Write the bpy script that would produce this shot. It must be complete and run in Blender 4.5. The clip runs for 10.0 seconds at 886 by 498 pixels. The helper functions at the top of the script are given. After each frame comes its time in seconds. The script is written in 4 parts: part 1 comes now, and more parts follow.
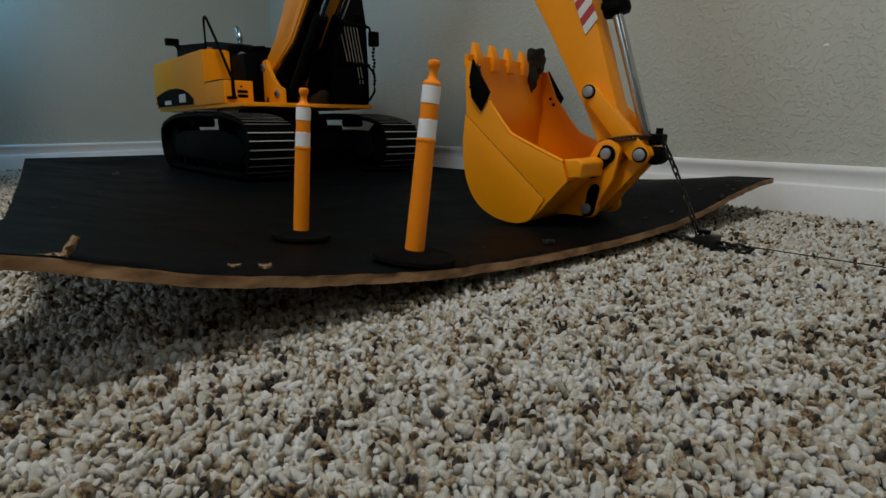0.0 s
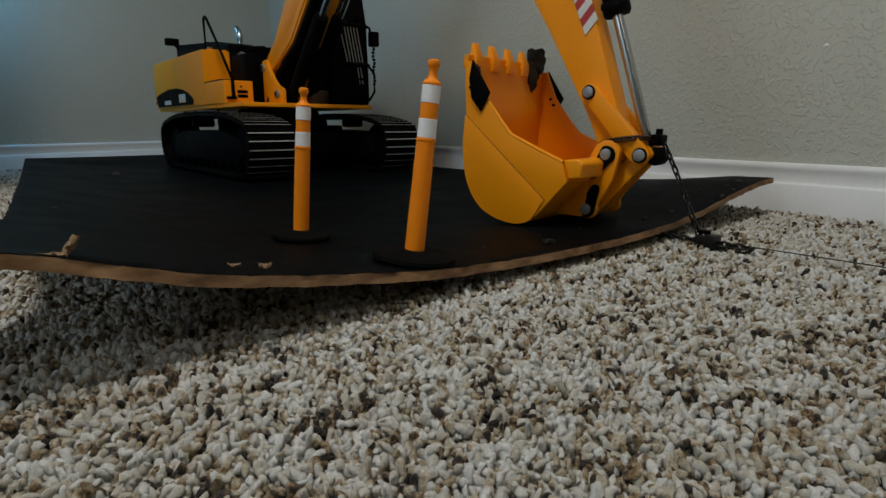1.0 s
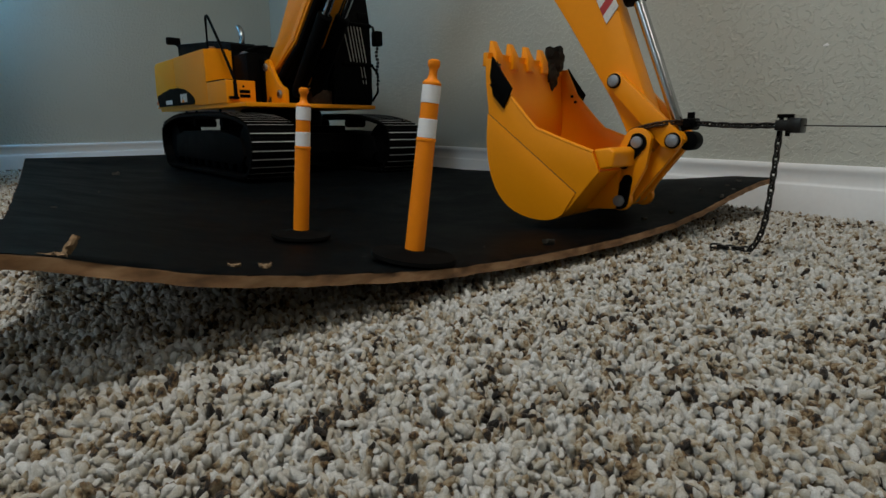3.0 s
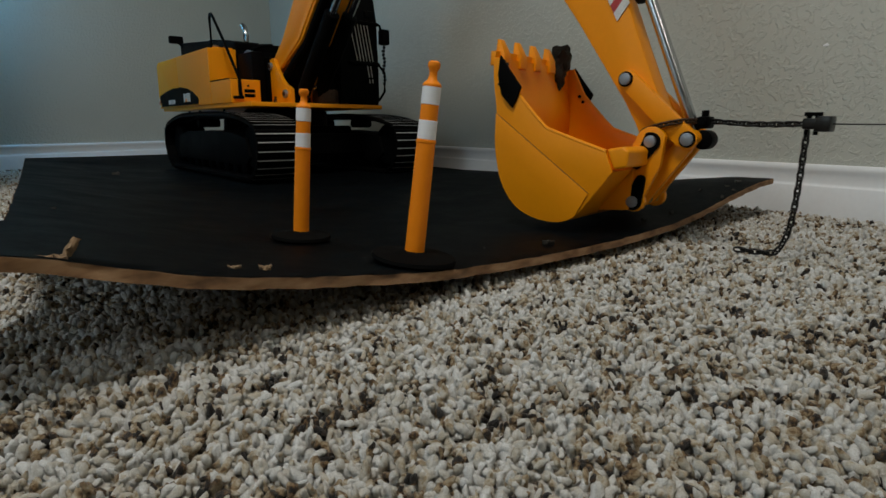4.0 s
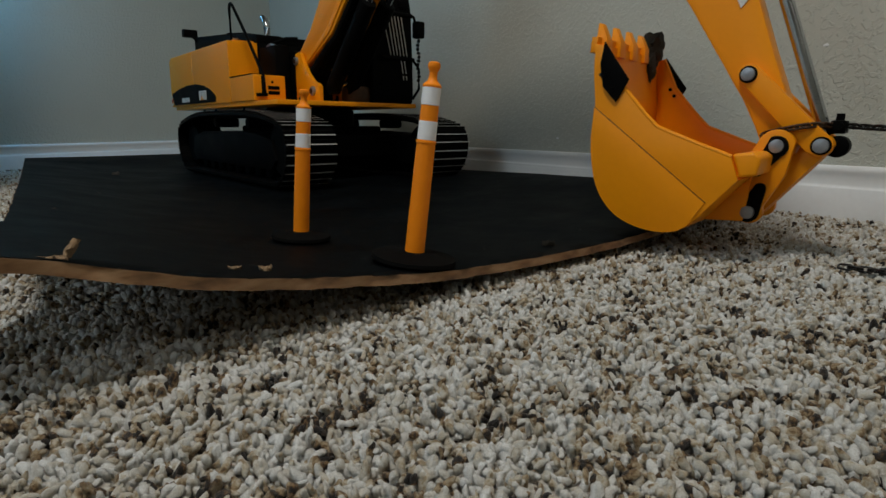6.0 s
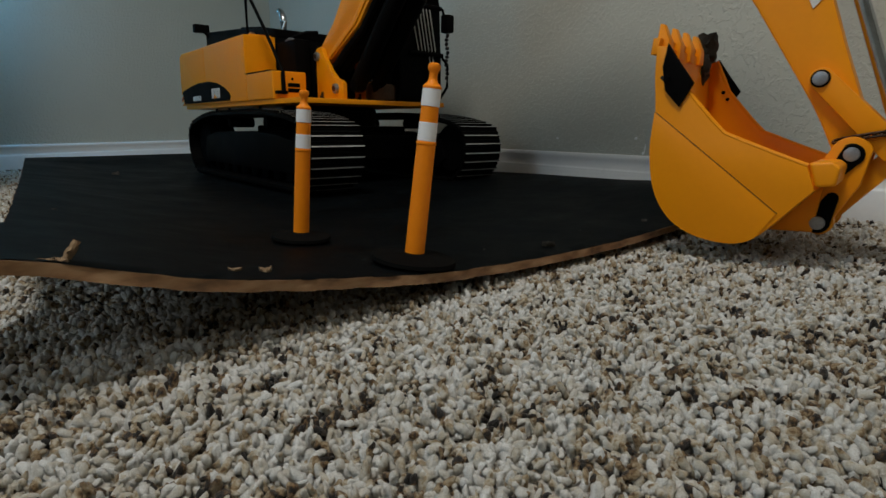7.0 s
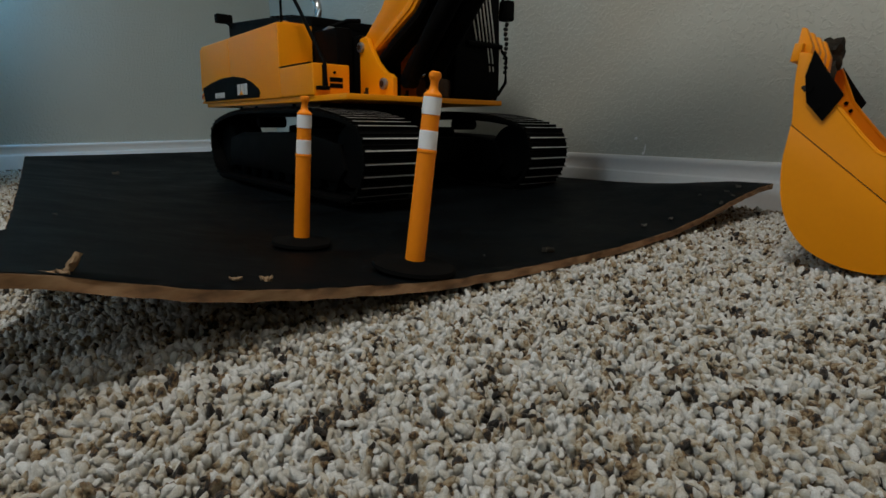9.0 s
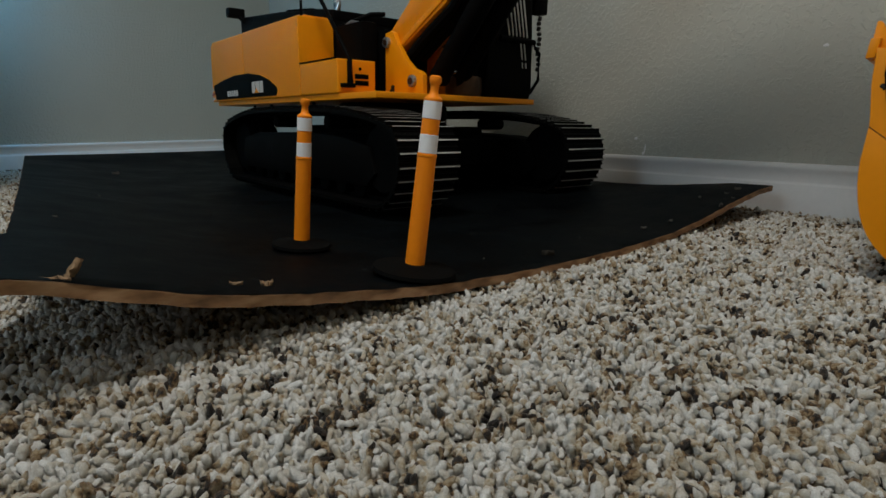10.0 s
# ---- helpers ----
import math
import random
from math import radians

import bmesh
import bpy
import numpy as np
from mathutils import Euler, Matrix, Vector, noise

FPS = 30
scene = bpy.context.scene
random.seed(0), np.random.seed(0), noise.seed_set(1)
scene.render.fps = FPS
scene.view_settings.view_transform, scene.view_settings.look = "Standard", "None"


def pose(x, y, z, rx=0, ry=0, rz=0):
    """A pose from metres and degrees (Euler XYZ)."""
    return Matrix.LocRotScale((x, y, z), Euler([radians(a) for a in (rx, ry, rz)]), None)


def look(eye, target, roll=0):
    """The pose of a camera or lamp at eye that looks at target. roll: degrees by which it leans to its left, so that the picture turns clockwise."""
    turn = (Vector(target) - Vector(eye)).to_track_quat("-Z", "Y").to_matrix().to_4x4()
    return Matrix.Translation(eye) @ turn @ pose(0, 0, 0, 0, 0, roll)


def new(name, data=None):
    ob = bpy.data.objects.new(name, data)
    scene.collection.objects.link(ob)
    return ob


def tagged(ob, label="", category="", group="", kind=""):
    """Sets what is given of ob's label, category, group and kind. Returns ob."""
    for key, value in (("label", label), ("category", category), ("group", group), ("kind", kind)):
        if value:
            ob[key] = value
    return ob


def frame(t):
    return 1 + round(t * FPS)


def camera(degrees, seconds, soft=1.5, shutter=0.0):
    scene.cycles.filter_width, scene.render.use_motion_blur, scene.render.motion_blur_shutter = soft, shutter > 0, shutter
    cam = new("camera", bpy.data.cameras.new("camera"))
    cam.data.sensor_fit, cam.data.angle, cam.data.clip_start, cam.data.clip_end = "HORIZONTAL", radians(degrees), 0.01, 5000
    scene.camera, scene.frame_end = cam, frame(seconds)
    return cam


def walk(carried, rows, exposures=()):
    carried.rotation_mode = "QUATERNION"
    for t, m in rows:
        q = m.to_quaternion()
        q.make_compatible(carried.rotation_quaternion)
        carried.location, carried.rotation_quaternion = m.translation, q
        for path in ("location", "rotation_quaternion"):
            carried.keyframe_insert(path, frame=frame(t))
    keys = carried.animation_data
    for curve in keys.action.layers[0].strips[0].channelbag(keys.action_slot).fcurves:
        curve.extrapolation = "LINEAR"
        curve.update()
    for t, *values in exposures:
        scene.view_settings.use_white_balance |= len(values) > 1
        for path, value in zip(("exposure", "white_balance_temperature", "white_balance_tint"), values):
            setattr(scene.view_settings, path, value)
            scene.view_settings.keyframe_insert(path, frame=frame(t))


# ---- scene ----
# camera: stands still on the carpet, 15.5 cm above the pile
H_CAM = 0.155
CAM = look((0.0, 0.0, H_CAM), (0.0, 1.0, H_CAM - math.tan(radians(12.5))), 0.0)
cam = camera(77.0, 10.0, 1.5, 0.4)
walk(cam, [(0.0, CAM), (10.0, CAM)], [(0.0, 0.0), (10.0, 0.0)])

# ---- plan ----
HEADING = math.degrees(math.atan2(-0.775, 0.632))      # way in which the machine drives
U = Vector((0.632, -0.775, 0.0)).normalized()
V = Vector((0.775, 0.632, 0.0)).normalized()
ORIGIN = U * -1.863 + V * 0.80                          # swing centre of the machine at the start
CORNER = Vector((-1.0, 3.43, 0))
WALL_R = Vector((0.589, -0.808, 0)).normalized()        # right wall runs this way from the corner
WALL_L = Vector((-0.66, -1.28, 0)).normalized()
ROOM_H = 2.44
PILE = -0.017                                           # height of the tuft roots below the pile's tips

# ---- world and light ----
world = bpy.data.worlds.new("world")
scene.world = world
world.use_nodes = True
wn = world.node_tree
sky = wn.nodes.new("ShaderNodeTexSky")
sky.sky_type, sky.sun_disc, sky.sun_elevation, sky.sun_rotation = "NISHITA", False, radians(35), radians(200)
wn.nodes["Background"].inputs["Strength"].default_value = 0.1
wn.links.new(sky.outputs["Color"], wn.nodes["Background"].inputs["Color"])


def area_lamp(name, m, sx, sy, watts, colour):
    data = bpy.data.lights.new(name, "AREA")
    data.shape, data.size, data.size_y, data.energy, data.color = "RECTANGLE", sx, sy, watts, colour
    ob = new(name, data)
    ob.matrix_world = m
    return ob


area_lamp("ceiling_light", look((-0.40, 0.0, 2.40), (-0.2, 0.6, 0.0)), 0.62, 0.62, 37, (1.0, 0.97, 0.90))
area_lamp("ceiling_light_rear", look((0.80, -1.8, 2.40), (-0.1, 1.2, 0.2)), 0.60, 0.60, 8, (1.0, 0.96, 0.89))
area_lamp("window_daylight", look((-2.3, -0.9, 1.45), (-0.2, 1.0, 0.1)), 1.2, 1.0, 10, (0.66, 0.86, 1.0))
area_lamp("side_window_daylight", look((-1.66, 2.02, 0.95), (-1.45, 3.0, 0.35)), 0.22, 0.8, 4.2, (0.17, 0.58, 1.0))


# ---- materials ----
def material(name, rough=0.6, metal=0.0, base=(0.5, 0.5, 0.5)):
    m = bpy.data.materials.new(name)
    m.use_nodes = True
    b = m.node_tree.nodes["Principled BSDF"]
    b.inputs["Roughness"].default_value = rough
    b.inputs["Metallic"].default_value = metal
    b.inputs["Base Color"].default_value = (*base, 1)
    return m, m.node_tree, b


def noise_node(nt, scale, detail=4, rough=0.6, coords="Object"):
    co = nt.nodes.new("ShaderNodeTexCoord")
    n = nt.nodes.new("ShaderNodeTexNoise")
    n.inputs["Scale"].default_value, n.inputs["Detail"].default_value, n.inputs["Roughness"].default_value = scale, detail, rough
    nt.links.new(co.outputs[coords], n.inputs["Vector"])
    return n


def ramp(nt, source, stops, interpolation="LINEAR"):
    r = nt.nodes.new("ShaderNodeValToRGB")
    r.color_ramp.interpolation = interpolation
    els = r.color_ramp.elements
    while len(els) < len(stops):
        els.new(0.5)
    for e, (p, c) in zip(els, stops):
        e.position, e.color = p, (*c, 1)
    nt.links.new(source, r.inputs["Fac"])
    return r


def bump(nt, b, source, strength, distance):
    n = nt.nodes.new("ShaderNodeBump")
    n.inputs["Strength"].default_value, n.inputs["Distance"].default_value = strength, distance
    nt.links.new(source, n.inputs["Height"])
    nt.links.new(n.outputs["Normal"], b.inputs["Normal"])
    return n


def mix(nt, a, b_, fac, mode="MIX"):
    n = nt.nodes.new("ShaderNodeMix")
    n.data_type, n.blend_type = "RGBA", mode
    for sock, val in ((n.inputs[6], a), (n.inputs[7], b_)):
        if isinstance(val, tuple):
            sock.default_value = (*val, 1)
        else:
            nt.links.new(val, sock)
    if isinstance(fac, float):
        n.inputs[0].default_value = fac
    else:
        nt.links.new(fac, n.inputs[0])
    return n.outputs[2]


def speckled(name, colour, dark, rough, metal=0.0, gloss=0.5, grain=0.82, coarse=9.0, fine=180.0, relief=0.15, depth=0.0006, lo=0.35, hi=0.75, rough_var=0.15):
    """Paint, rubber or steel: two scales of tone, uneven gloss and fine relief."""
    m, nt, b = material(name, rough, metal)
    b.inputs["Specular IOR Level"].default_value = gloss
    big, small = noise_node(nt, coarse, 5), noise_node(nt, fine, 3)
    tone = ramp(nt, big.outputs["Fac"], [(lo, dark), (hi, colour)])
    fine_tone = ramp(nt, small.outputs["Fac"], [(0.3, (grain, grain, grain)), (0.65, (1.0, 1.0, 1.0))])
    nt.links.new(mix(nt, tone.outputs["Color"], fine_tone.outputs["Color"], 1.0, "MULTIPLY"), b.inputs["Base Color"])
    mr = nt.nodes.new("ShaderNodeMapRange")
    mr.inputs["To Min"].default_value, mr.inputs["To Max"].default_value = max(0.03, rough - rough_var), min(1, rough + rough_var)
    nt.links.new(big.outputs["Fac"], mr.inputs["Value"])
    nt.links.new(mr.outputs["Result"], b.inputs["Roughness"])
    bump(nt, b, small.outputs["Fac"], relief, depth)
    return m


YELLOW = speckled("yellow_enamel", (0.93, 0.322, 0.001), (0.89, 0.303, 0.001), 0.42, gloss=0.3, grain=0.98, coarse=5, fine=160, relief=0.02, lo=0.3, hi=0.65)
BLACK = speckled("black_enamel", (0.003, 0.003, 0.0032), (0.0015, 0.0015, 0.0015), 0.6, gloss=0.05, coarse=14, fine=300)
RUBBER = speckled("black_rubber", (0.004, 0.0038, 0.0036), (0.002, 0.002, 0.002), 0.8, gloss=0.06, coarse=30, fine=500)
TRACK_STEEL = speckled("dark_track_steel", (0.003, 0.003, 0.003), (0.0015, 0.0015, 0.0015), 0.55, gloss=0.06, coarse=20, fine=200)
WORN_STEEL = speckled("worn_bright_steel", (0.80, 0.80, 0.78), (0.5, 0.5, 0.49), 0.35, 0.4, coarse=40, fine=300)
CHROME = speckled("bright_chrome", (0.62, 0.63, 0.64), (0.5, 0.5, 0.51), 0.2, 1.0, coarse=25, fine=400, relief=0.04)
PIN_STEEL = speckled("brushed_pin_steel", (0.42, 0.44, 0.46), (0.3, 0.31, 0.33), 0.38, 0.7, coarse=60, fine=700)
CHAIN_STEEL = speckled("dark_chain_steel", (0.05, 0.048, 0.045), (0.025, 0.024, 0.023), 0.32, 0.8, coarse=60, fine=400)
RUST = speckled("brown_rusty_chain", (0.10, 0.05, 0.025), (0.05, 0.028, 0.016), 0.5, 0.6, coarse=60, fine=400)
ORANGE = speckled("orange_plastic", (0.98, 0.275, 0.002), (0.96, 0.26, 0.002), 0.5, gloss=0.3, grain=0.97, coarse=20, fine=300, relief=0.02)
BAND = speckled("white_reflective_band", (0.88, 0.89, 0.92), (0.84, 0.85, 0.88), 0.4, grain=0.97, coarse=60, fine=600, relief=0.05)
DECAL_WHITE = speckled("white_decal", (0.75, 0.75, 0.73), (0.65, 0.65, 0.63), 0.45, coarse=60, fine=600, relief=0.03)
DECAL_RED = speckled("red_decal", (0.48, 0.03, 0.025), (0.4, 0.025, 0.02), 0.4, coarse=60, fine=600, relief=0.03)
MUD = speckled("dried_mud", (0.035, 0.028, 0.016), (0.015, 0.012, 0.008), 0.9, coarse=60, fine=300, relief=0.8, depth=0.002)
TRIM = speckled("white_trim_paint", (0.86, 0.88, 0.90), (0.82, 0.84, 0.86), 0.34, grain=0.97, coarse=8, fine=120, relief=0.06)
CHIP = speckled("pale_wood_chip", (0.38, 0.25, 0.14), (0.24, 0.15, 0.08), 0.9, coarse=90, fine=500, relief=0.6, depth=0.001)
GRIT = speckled("grey_grit", (0.085, 0.08, 0.07), (0.04, 0.037, 0.032), 0.9, coarse=90, fine=500, relief=0.6, depth=0.001)
CEILING = speckled("ceiling_paint", (0.72, 0.71, 0.68), (0.66, 0.65, 0.62), 0.9, coarse=3, fine=60, relief=0.4, depth=0.003)
VALVE = speckled("dull_beige_plating", (0.30, 0.28, 0.22), (0.18, 0.165, 0.13), 0.45, 0.4, coarse=60, fine=400)
GLASS = speckled("dark_cab_glass", (0.01, 0.011, 0.012), (0.006, 0.006, 0.007), 0.12, coarse=10, fine=200, relief=0.01)


def wall_paint():
    """Greige paint over a knocked-down plaster texture."""
    m, nt, b = material("greige_wall_paint", 0.62)
    big = noise_node(nt, 1.3, 4)
    tone = ramp(nt, big.outputs["Fac"], [(0.3, (0.50, 0.515, 0.465)), (0.7, (0.56, 0.575, 0.52))])
    nt.links.new(tone.outputs["Color"], b.inputs["Base Color"])
    lumps, fine = noise_node(nt, 92, 3, 0.55), noise_node(nt, 320, 3)
    flat = ramp(nt, lumps.outputs["Fac"], [(0.50, (0, 0, 0)), (0.57, (1, 1, 1))])
    both = mix(nt, flat.outputs["Color"], fine.outputs["Color"], 0.16)
    bump(nt, b, both, 0.8, 0.0014)
    return m


WALL = wall_paint()


def sheet_film():
    """Black coating, scuffed and dusty."""
    m, nt, b = material("scuffed_black_coating", 0.5)
    b.inputs["Specular IOR Level"].default_value = 0.04
    dust, scuff, grain = noise_node(nt, 7, 8, 0.7), noise_node(nt, 55, 6, 0.75), noise_node(nt, 400, 2)
    base = ramp(nt, dust.outputs["Fac"], [(0.35, (0.0008, 0.0011, 0.0014)), (0.75, (0.0032, 0.0050, 0.0062))])
    marks = ramp(nt, scuff.outputs["Fac"], [(0.64, (0, 0, 0)), (0.74, (0.05, 0.058, 0.064))])
    nt.links.new(mix(nt, base.outputs["Color"], marks.outputs["Color"], 1.0, "ADD"), b.inputs["Base Color"])
    r = ramp(nt, dust.outputs["Fac"], [(0.3, (0.45, 0.45, 0.45)), (0.75, (0.72, 0.72, 0.72))])
    nt.links.new(r.outputs["Color"], b.inputs["Roughness"])
    bump(nt, b, grain.outputs["Fac"], 0.25, 0.0006)
    return m


def wood_edge():
    m, nt, b = material("raw_sheet_edge", 0.85)
    co = nt.nodes.new("ShaderNodeTexCoord")
    mp = nt.nodes.new("ShaderNodeMapping")
    mp.inputs["Scale"].default_value = (22, 22, 70)
    n = nt.nodes.new("ShaderNodeTexNoise")
    n.inputs["Scale"].default_value, n.inputs["Detail"].default_value = 1.6, 8
    nt.links.new(co.outputs["Object"], mp.inputs["Vector"])
    nt.links.new(mp.outputs["Vector"], n.inputs["Vector"])
    tone = ramp(nt, n.outputs["Fac"], [(0.28, (0.10, 0.052, 0.024)), (0.48, (0.27, 0.145, 0.068)), (0.72, (0.42, 0.26, 0.14))])
    nt.links.new(tone.outputs["Color"], b.inputs["Base Color"])
    bump(nt, b, n.outputs["Fac"], 0.6, 0.0015)
    return m


def carpet_yarn():
    """Twisted yarn in mixed greige, tan and brown tufts."""
    m, nt, b = material("frieze_yarn", 0.95)
    geo = nt.nodes.new("ShaderNodeNewGeometry")
    patch = noise_node(nt, 42, 3, 0.6)
    spread = nt.nodes.new("ShaderNodeMath")
    spread.operation = "MULTIPLY_ADD"
    spread.inputs[1].default_value = 0.42
    nt.links.new(geo.outputs["Random Per Island"], spread.inputs[0])
    nt.links.new(patch.outputs["Fac"], spread.inputs[2])
    strand = noise_node(nt, 330, 3, 0.6)
    mixed = nt.nodes.new("ShaderNodeMath")
    mixed.operation = "MULTIPLY_ADD"
    mixed.inputs[1].default_value = 0.34
    nt.links.new(strand.outputs["Fac"], mixed.inputs[0])
    nt.links.new(spread.outputs[0], mixed.inputs[2])
    centred = nt.nodes.new("ShaderNodeMath")
    centred.operation = "SUBTRACT"
    centred.inputs[1].default_value = 0.17
    nt.links.new(mixed.outputs[0], centred.inputs[0])
    tone = ramp(nt, centred.outputs[0], [
        (0.42, (0.008, 0.005, 0.003)), (0.480, (0.035, 0.022, 0.013)), (0.515, (0.17, 0.095, 0.037)), (0.565, (0.38, 0.285, 0.165)), (0.63, (0.58, 0.52, 0.41)),
        (0.71, (0.64, 0.615, 0.55)), (0.81, (0.74, 0.735, 0.705)), (0.95, (0.84, 0.85, 0.84))])
    fibre = noise_node(nt, 1100, 4, 0.7)
    f = ramp(nt, fibre.outputs["Fac"], [(0.3, (0.72, 0.70, 0.68)), (0.65, (1, 1, 1))])
    nt.links.new(mix(nt, tone.outputs["Color"], f.outputs["Color"], 1.0, "MULTIPLY"), b.inputs["Base Color"])
    b.inputs["Sheen Weight"].default_value = 0.15
    bump(nt, b, fibre.outputs["Fac"], 0.9, 0.0014)
    return m


def carpet_ground():
    m, nt, b = material("carpet_backing", 0.95)
    n, big = noise_node(nt, 170, 3, 0.7), noise_node(nt, 420, 2)
    tone = ramp(nt, n.outputs["Fac"], [(0.3, (0.06, 0.045, 0.035)), (0.42, (0.30, 0.25, 0.20)), (0.52, (0.48, 0.44, 0.39)), (0.7, (0.62, 0.59, 0.55))])
    nt.links.new(tone.outputs["Color"], b.inputs["Base Color"])
    bump(nt, b, n.outputs["Fac"], 1.0, 0.008)
    return m


FILM, EDGE, YARN, BACKING = sheet_film(), wood_edge(), carpet_yarn(), carpet_ground()


# ---- mesh helpers ----
def part(name, bm, mat, parent=None, label="", smooth=True):
    """Links a bmesh as one mesh object under a thing or part."""
    bmesh.ops.recalc_face_normals(bm, faces=bm.faces[:])
    me = bpy.data.meshes.new(name)
    bm.to_mesh(me)
    bm.free()
    for mm in (mat if isinstance(mat, (list, tuple)) else [mat]):
        me.materials.append(mm)
    if smooth:
        me.shade_smooth()
        me.set_sharp_from_angle(angle=radians(38))
    ob = new(name, me)
    ob.parent = parent
    if label:
        tagged(ob, label)
    return ob


def bevelled(bm, width, segments=2, angle=35):
    if width > 0:
        edges = [e for e in bm.edges if e.is_manifold and e.calc_face_angle(0) > radians(angle)]
        bmesh.ops.bevel(bm, geom=edges, offset=width, segments=segments, profile=0.6, affect="EDGES", clamp_overlap=True)
    return bm


def box(x0, x1, y0, y1, z0, z1, bevel=0.003):
    bm = bmesh.new()
    bmesh.ops.create_cube(bm, size=1, matrix=Matrix.Translation(((x0 + x1) / 2, (y0 + y1) / 2, (z0 + z1) / 2)) @ Matrix.Diagonal((x1 - x0, y1 - y0, z1 - z0, 1)))
    return bevelled(bm, bevel)


def prism(outline, y0, y1, bevel=0.002, segments=2):
    """A polygon in x and z, drawn out along y."""
    bm = bmesh.new()
    vs = [bm.verts.new((x, y0, z)) for x, z in outline]
    f = bm.faces.new(vs)
    res = bmesh.ops.extrude_face_region(bm, geom=[f])
    bmesh.ops.translate(bm, vec=(0, y1 - y0, 0), verts=[v for v in res["geom"] if isinstance(v, bmesh.types.BMVert)])
    return bevelled(bm, bevel, segments)


def rod(p, q, r, r2=None, sides=20, bevel=0.0):
    """A cylinder or cone from p to q."""
    p, q = Vector(p), Vector(q)
    bm = bmesh.new()
    m = Matrix.Translation((p + q) / 2) @ (q - p).to_track_quat("Z", "Y").to_matrix().to_4x4()
    bmesh.ops.create_cone(bm, cap_ends=True, segments=sides, radius1=r, radius2=r if r2 is None else r2, depth=(q - p).length, matrix=m)
    return bevelled(bm, bevel, 2, 50)


def lathe(profile, sides=36):
    """A turned body about z from (radius, height) pairs."""
    bm = bmesh.new()
    rings = []
    for r, z in profile:
        rings.append([bm.verts.new((r * math.cos(2 * math.pi * k / sides), r * math.sin(2 * math.pi * k / sides), z)) for k in range(sides)])
    for a, b_ in zip(rings, rings[1:]):
        for k in range(sides):
            bm.faces.new((a[k], a[(k + 1) % sides], b_[(k + 1) % sides], b_[k]))
    bm.faces.new(rings[0][::-1])
    bm.faces.new(rings[-1])
    return bm


def tube(points, r, sides=10):
    """A bent round bar through points."""
    bm = bmesh.new()
    pts = [Vector(p) for p in points]
    rings = []
    for i, p in enumerate(pts):
        d = (pts[min(i + 1, len(pts) - 1)] - pts[max(i - 1, 0)]).normalized()
        q = d.to_track_quat("Z", "Y").to_matrix()
        rings.append([bm.verts.new(p + q @ Vector((r * math.cos(2 * math.pi * k / sides), r * math.sin(2 * math.pi * k / sides), 0))) for k in range(sides)])
    for a, b_ in zip(rings, rings[1:]):
        for k in range(sides):
            bm.faces.new((a[k], a[(k + 1) % sides], b_[(k + 1) % sides], b_[k]))
    bm.faces.new(rings[0][::-1])
    bm.faces.new(rings[-1])
    return bm


def join(*bms):
    out = bmesh.new()
    for b_ in bms:
        me = bpy.data.meshes.new("scrap")
        b_.to_mesh(me)
        b_.free()
        out.from_mesh(me)
        bpy.data.meshes.remove(me)
    return out


def thing(name, label, category, m=None, group="", kind=""):
    ob = new(name)
    ob.empty_display_size = 0.05
    if m is not None:
        ob.matrix_world = m
    return tagged(ob, label, category, group, kind)


def arc(cx, cz, r, a0, a1, n):
    return [(cx + r * math.cos(radians(a0 + (a1 - a0) * k / n)), cz + r * math.sin(radians(a0 + (a1 - a0) * k / n))) for k in range(n + 1)]


def lerp_table(rows, x):
    xs, ys = zip(*rows)
    return float(np.interp(x, xs, ys))


# ---- the room ----
def wall_run(name, a, b_, thickness, label):
    """A wall from a to b whose room side faces the left of that way."""
    a, b_ = Vector(a), Vector(b_)
    d = (b_ - a).normalized()
    out = Vector((d.y, -d.x, 0))
    bm = bmesh.new()
    low = [a - d * 0.0, b_, b_ + out * thickness, a + out * thickness]
    vs = [bm.verts.new((p.x, p.y, -0.04)) for p in low] + [bm.verts.new((p.x, p.y, ROOM_H)) for p in low]
    for f in ((0, 1, 5, 4), (1, 2, 6, 5), (2, 3, 7, 6), (3, 0, 4, 7), (0, 3, 2, 1), (4, 5, 6, 7)):
        bm.faces.new([vs[k] for k in f])
    ob = part(name, bm, WALL, None, smooth=False)
    return tagged(ob, label, "wall", kind="structure")


P_R = CORNER + WALL_R * 6.3
P_L = CORNER + WALL_L * 5.2
P_BR = Vector((P_R.x, -3.1, 0))
P_BL = Vector((P_L.x, -3.1, 0))
wall_run("wall_east", P_R, CORNER, 0.12, "greige textured drywall above a white baseboard")
wall_run("wall_west", CORNER, P_L, 0.12, "greige textured drywall, bluish where daylight grazes it")
wall_run("wall_west_rear", P_L, P_BL, 0.12, "plain greige drywall behind the viewpoint")
wall_run("wall_south", P_BL, P_BR, 0.12, "plain greige drywall with windows behind the viewpoint")
if (P_R - P_BR).length > 0.05:
    wall_run("wall_east_rear", P_BR, P_R, 0.12, "plain greige drywall behind the viewpoint")
ceil = tagged(part("ceiling", box(-5, 5, -3.4, 4.2, ROOM_H, ROOM_H + 0.1, 0), CEILING, None, smooth=False),
              "off-white painted ceiling", "ceiling", kind="structure")
# a short return of the west wall, beside the view, that keeps the ceiling light off that end of the wall
tagged(part("wall_return", box(-2.12, -1.135, 1.29, 1.37, -0.04, ROOM_H - 0.003, 0.004), WALL, None, smooth=False),
       "short plain greige drywall return", "wall", kind="structure")


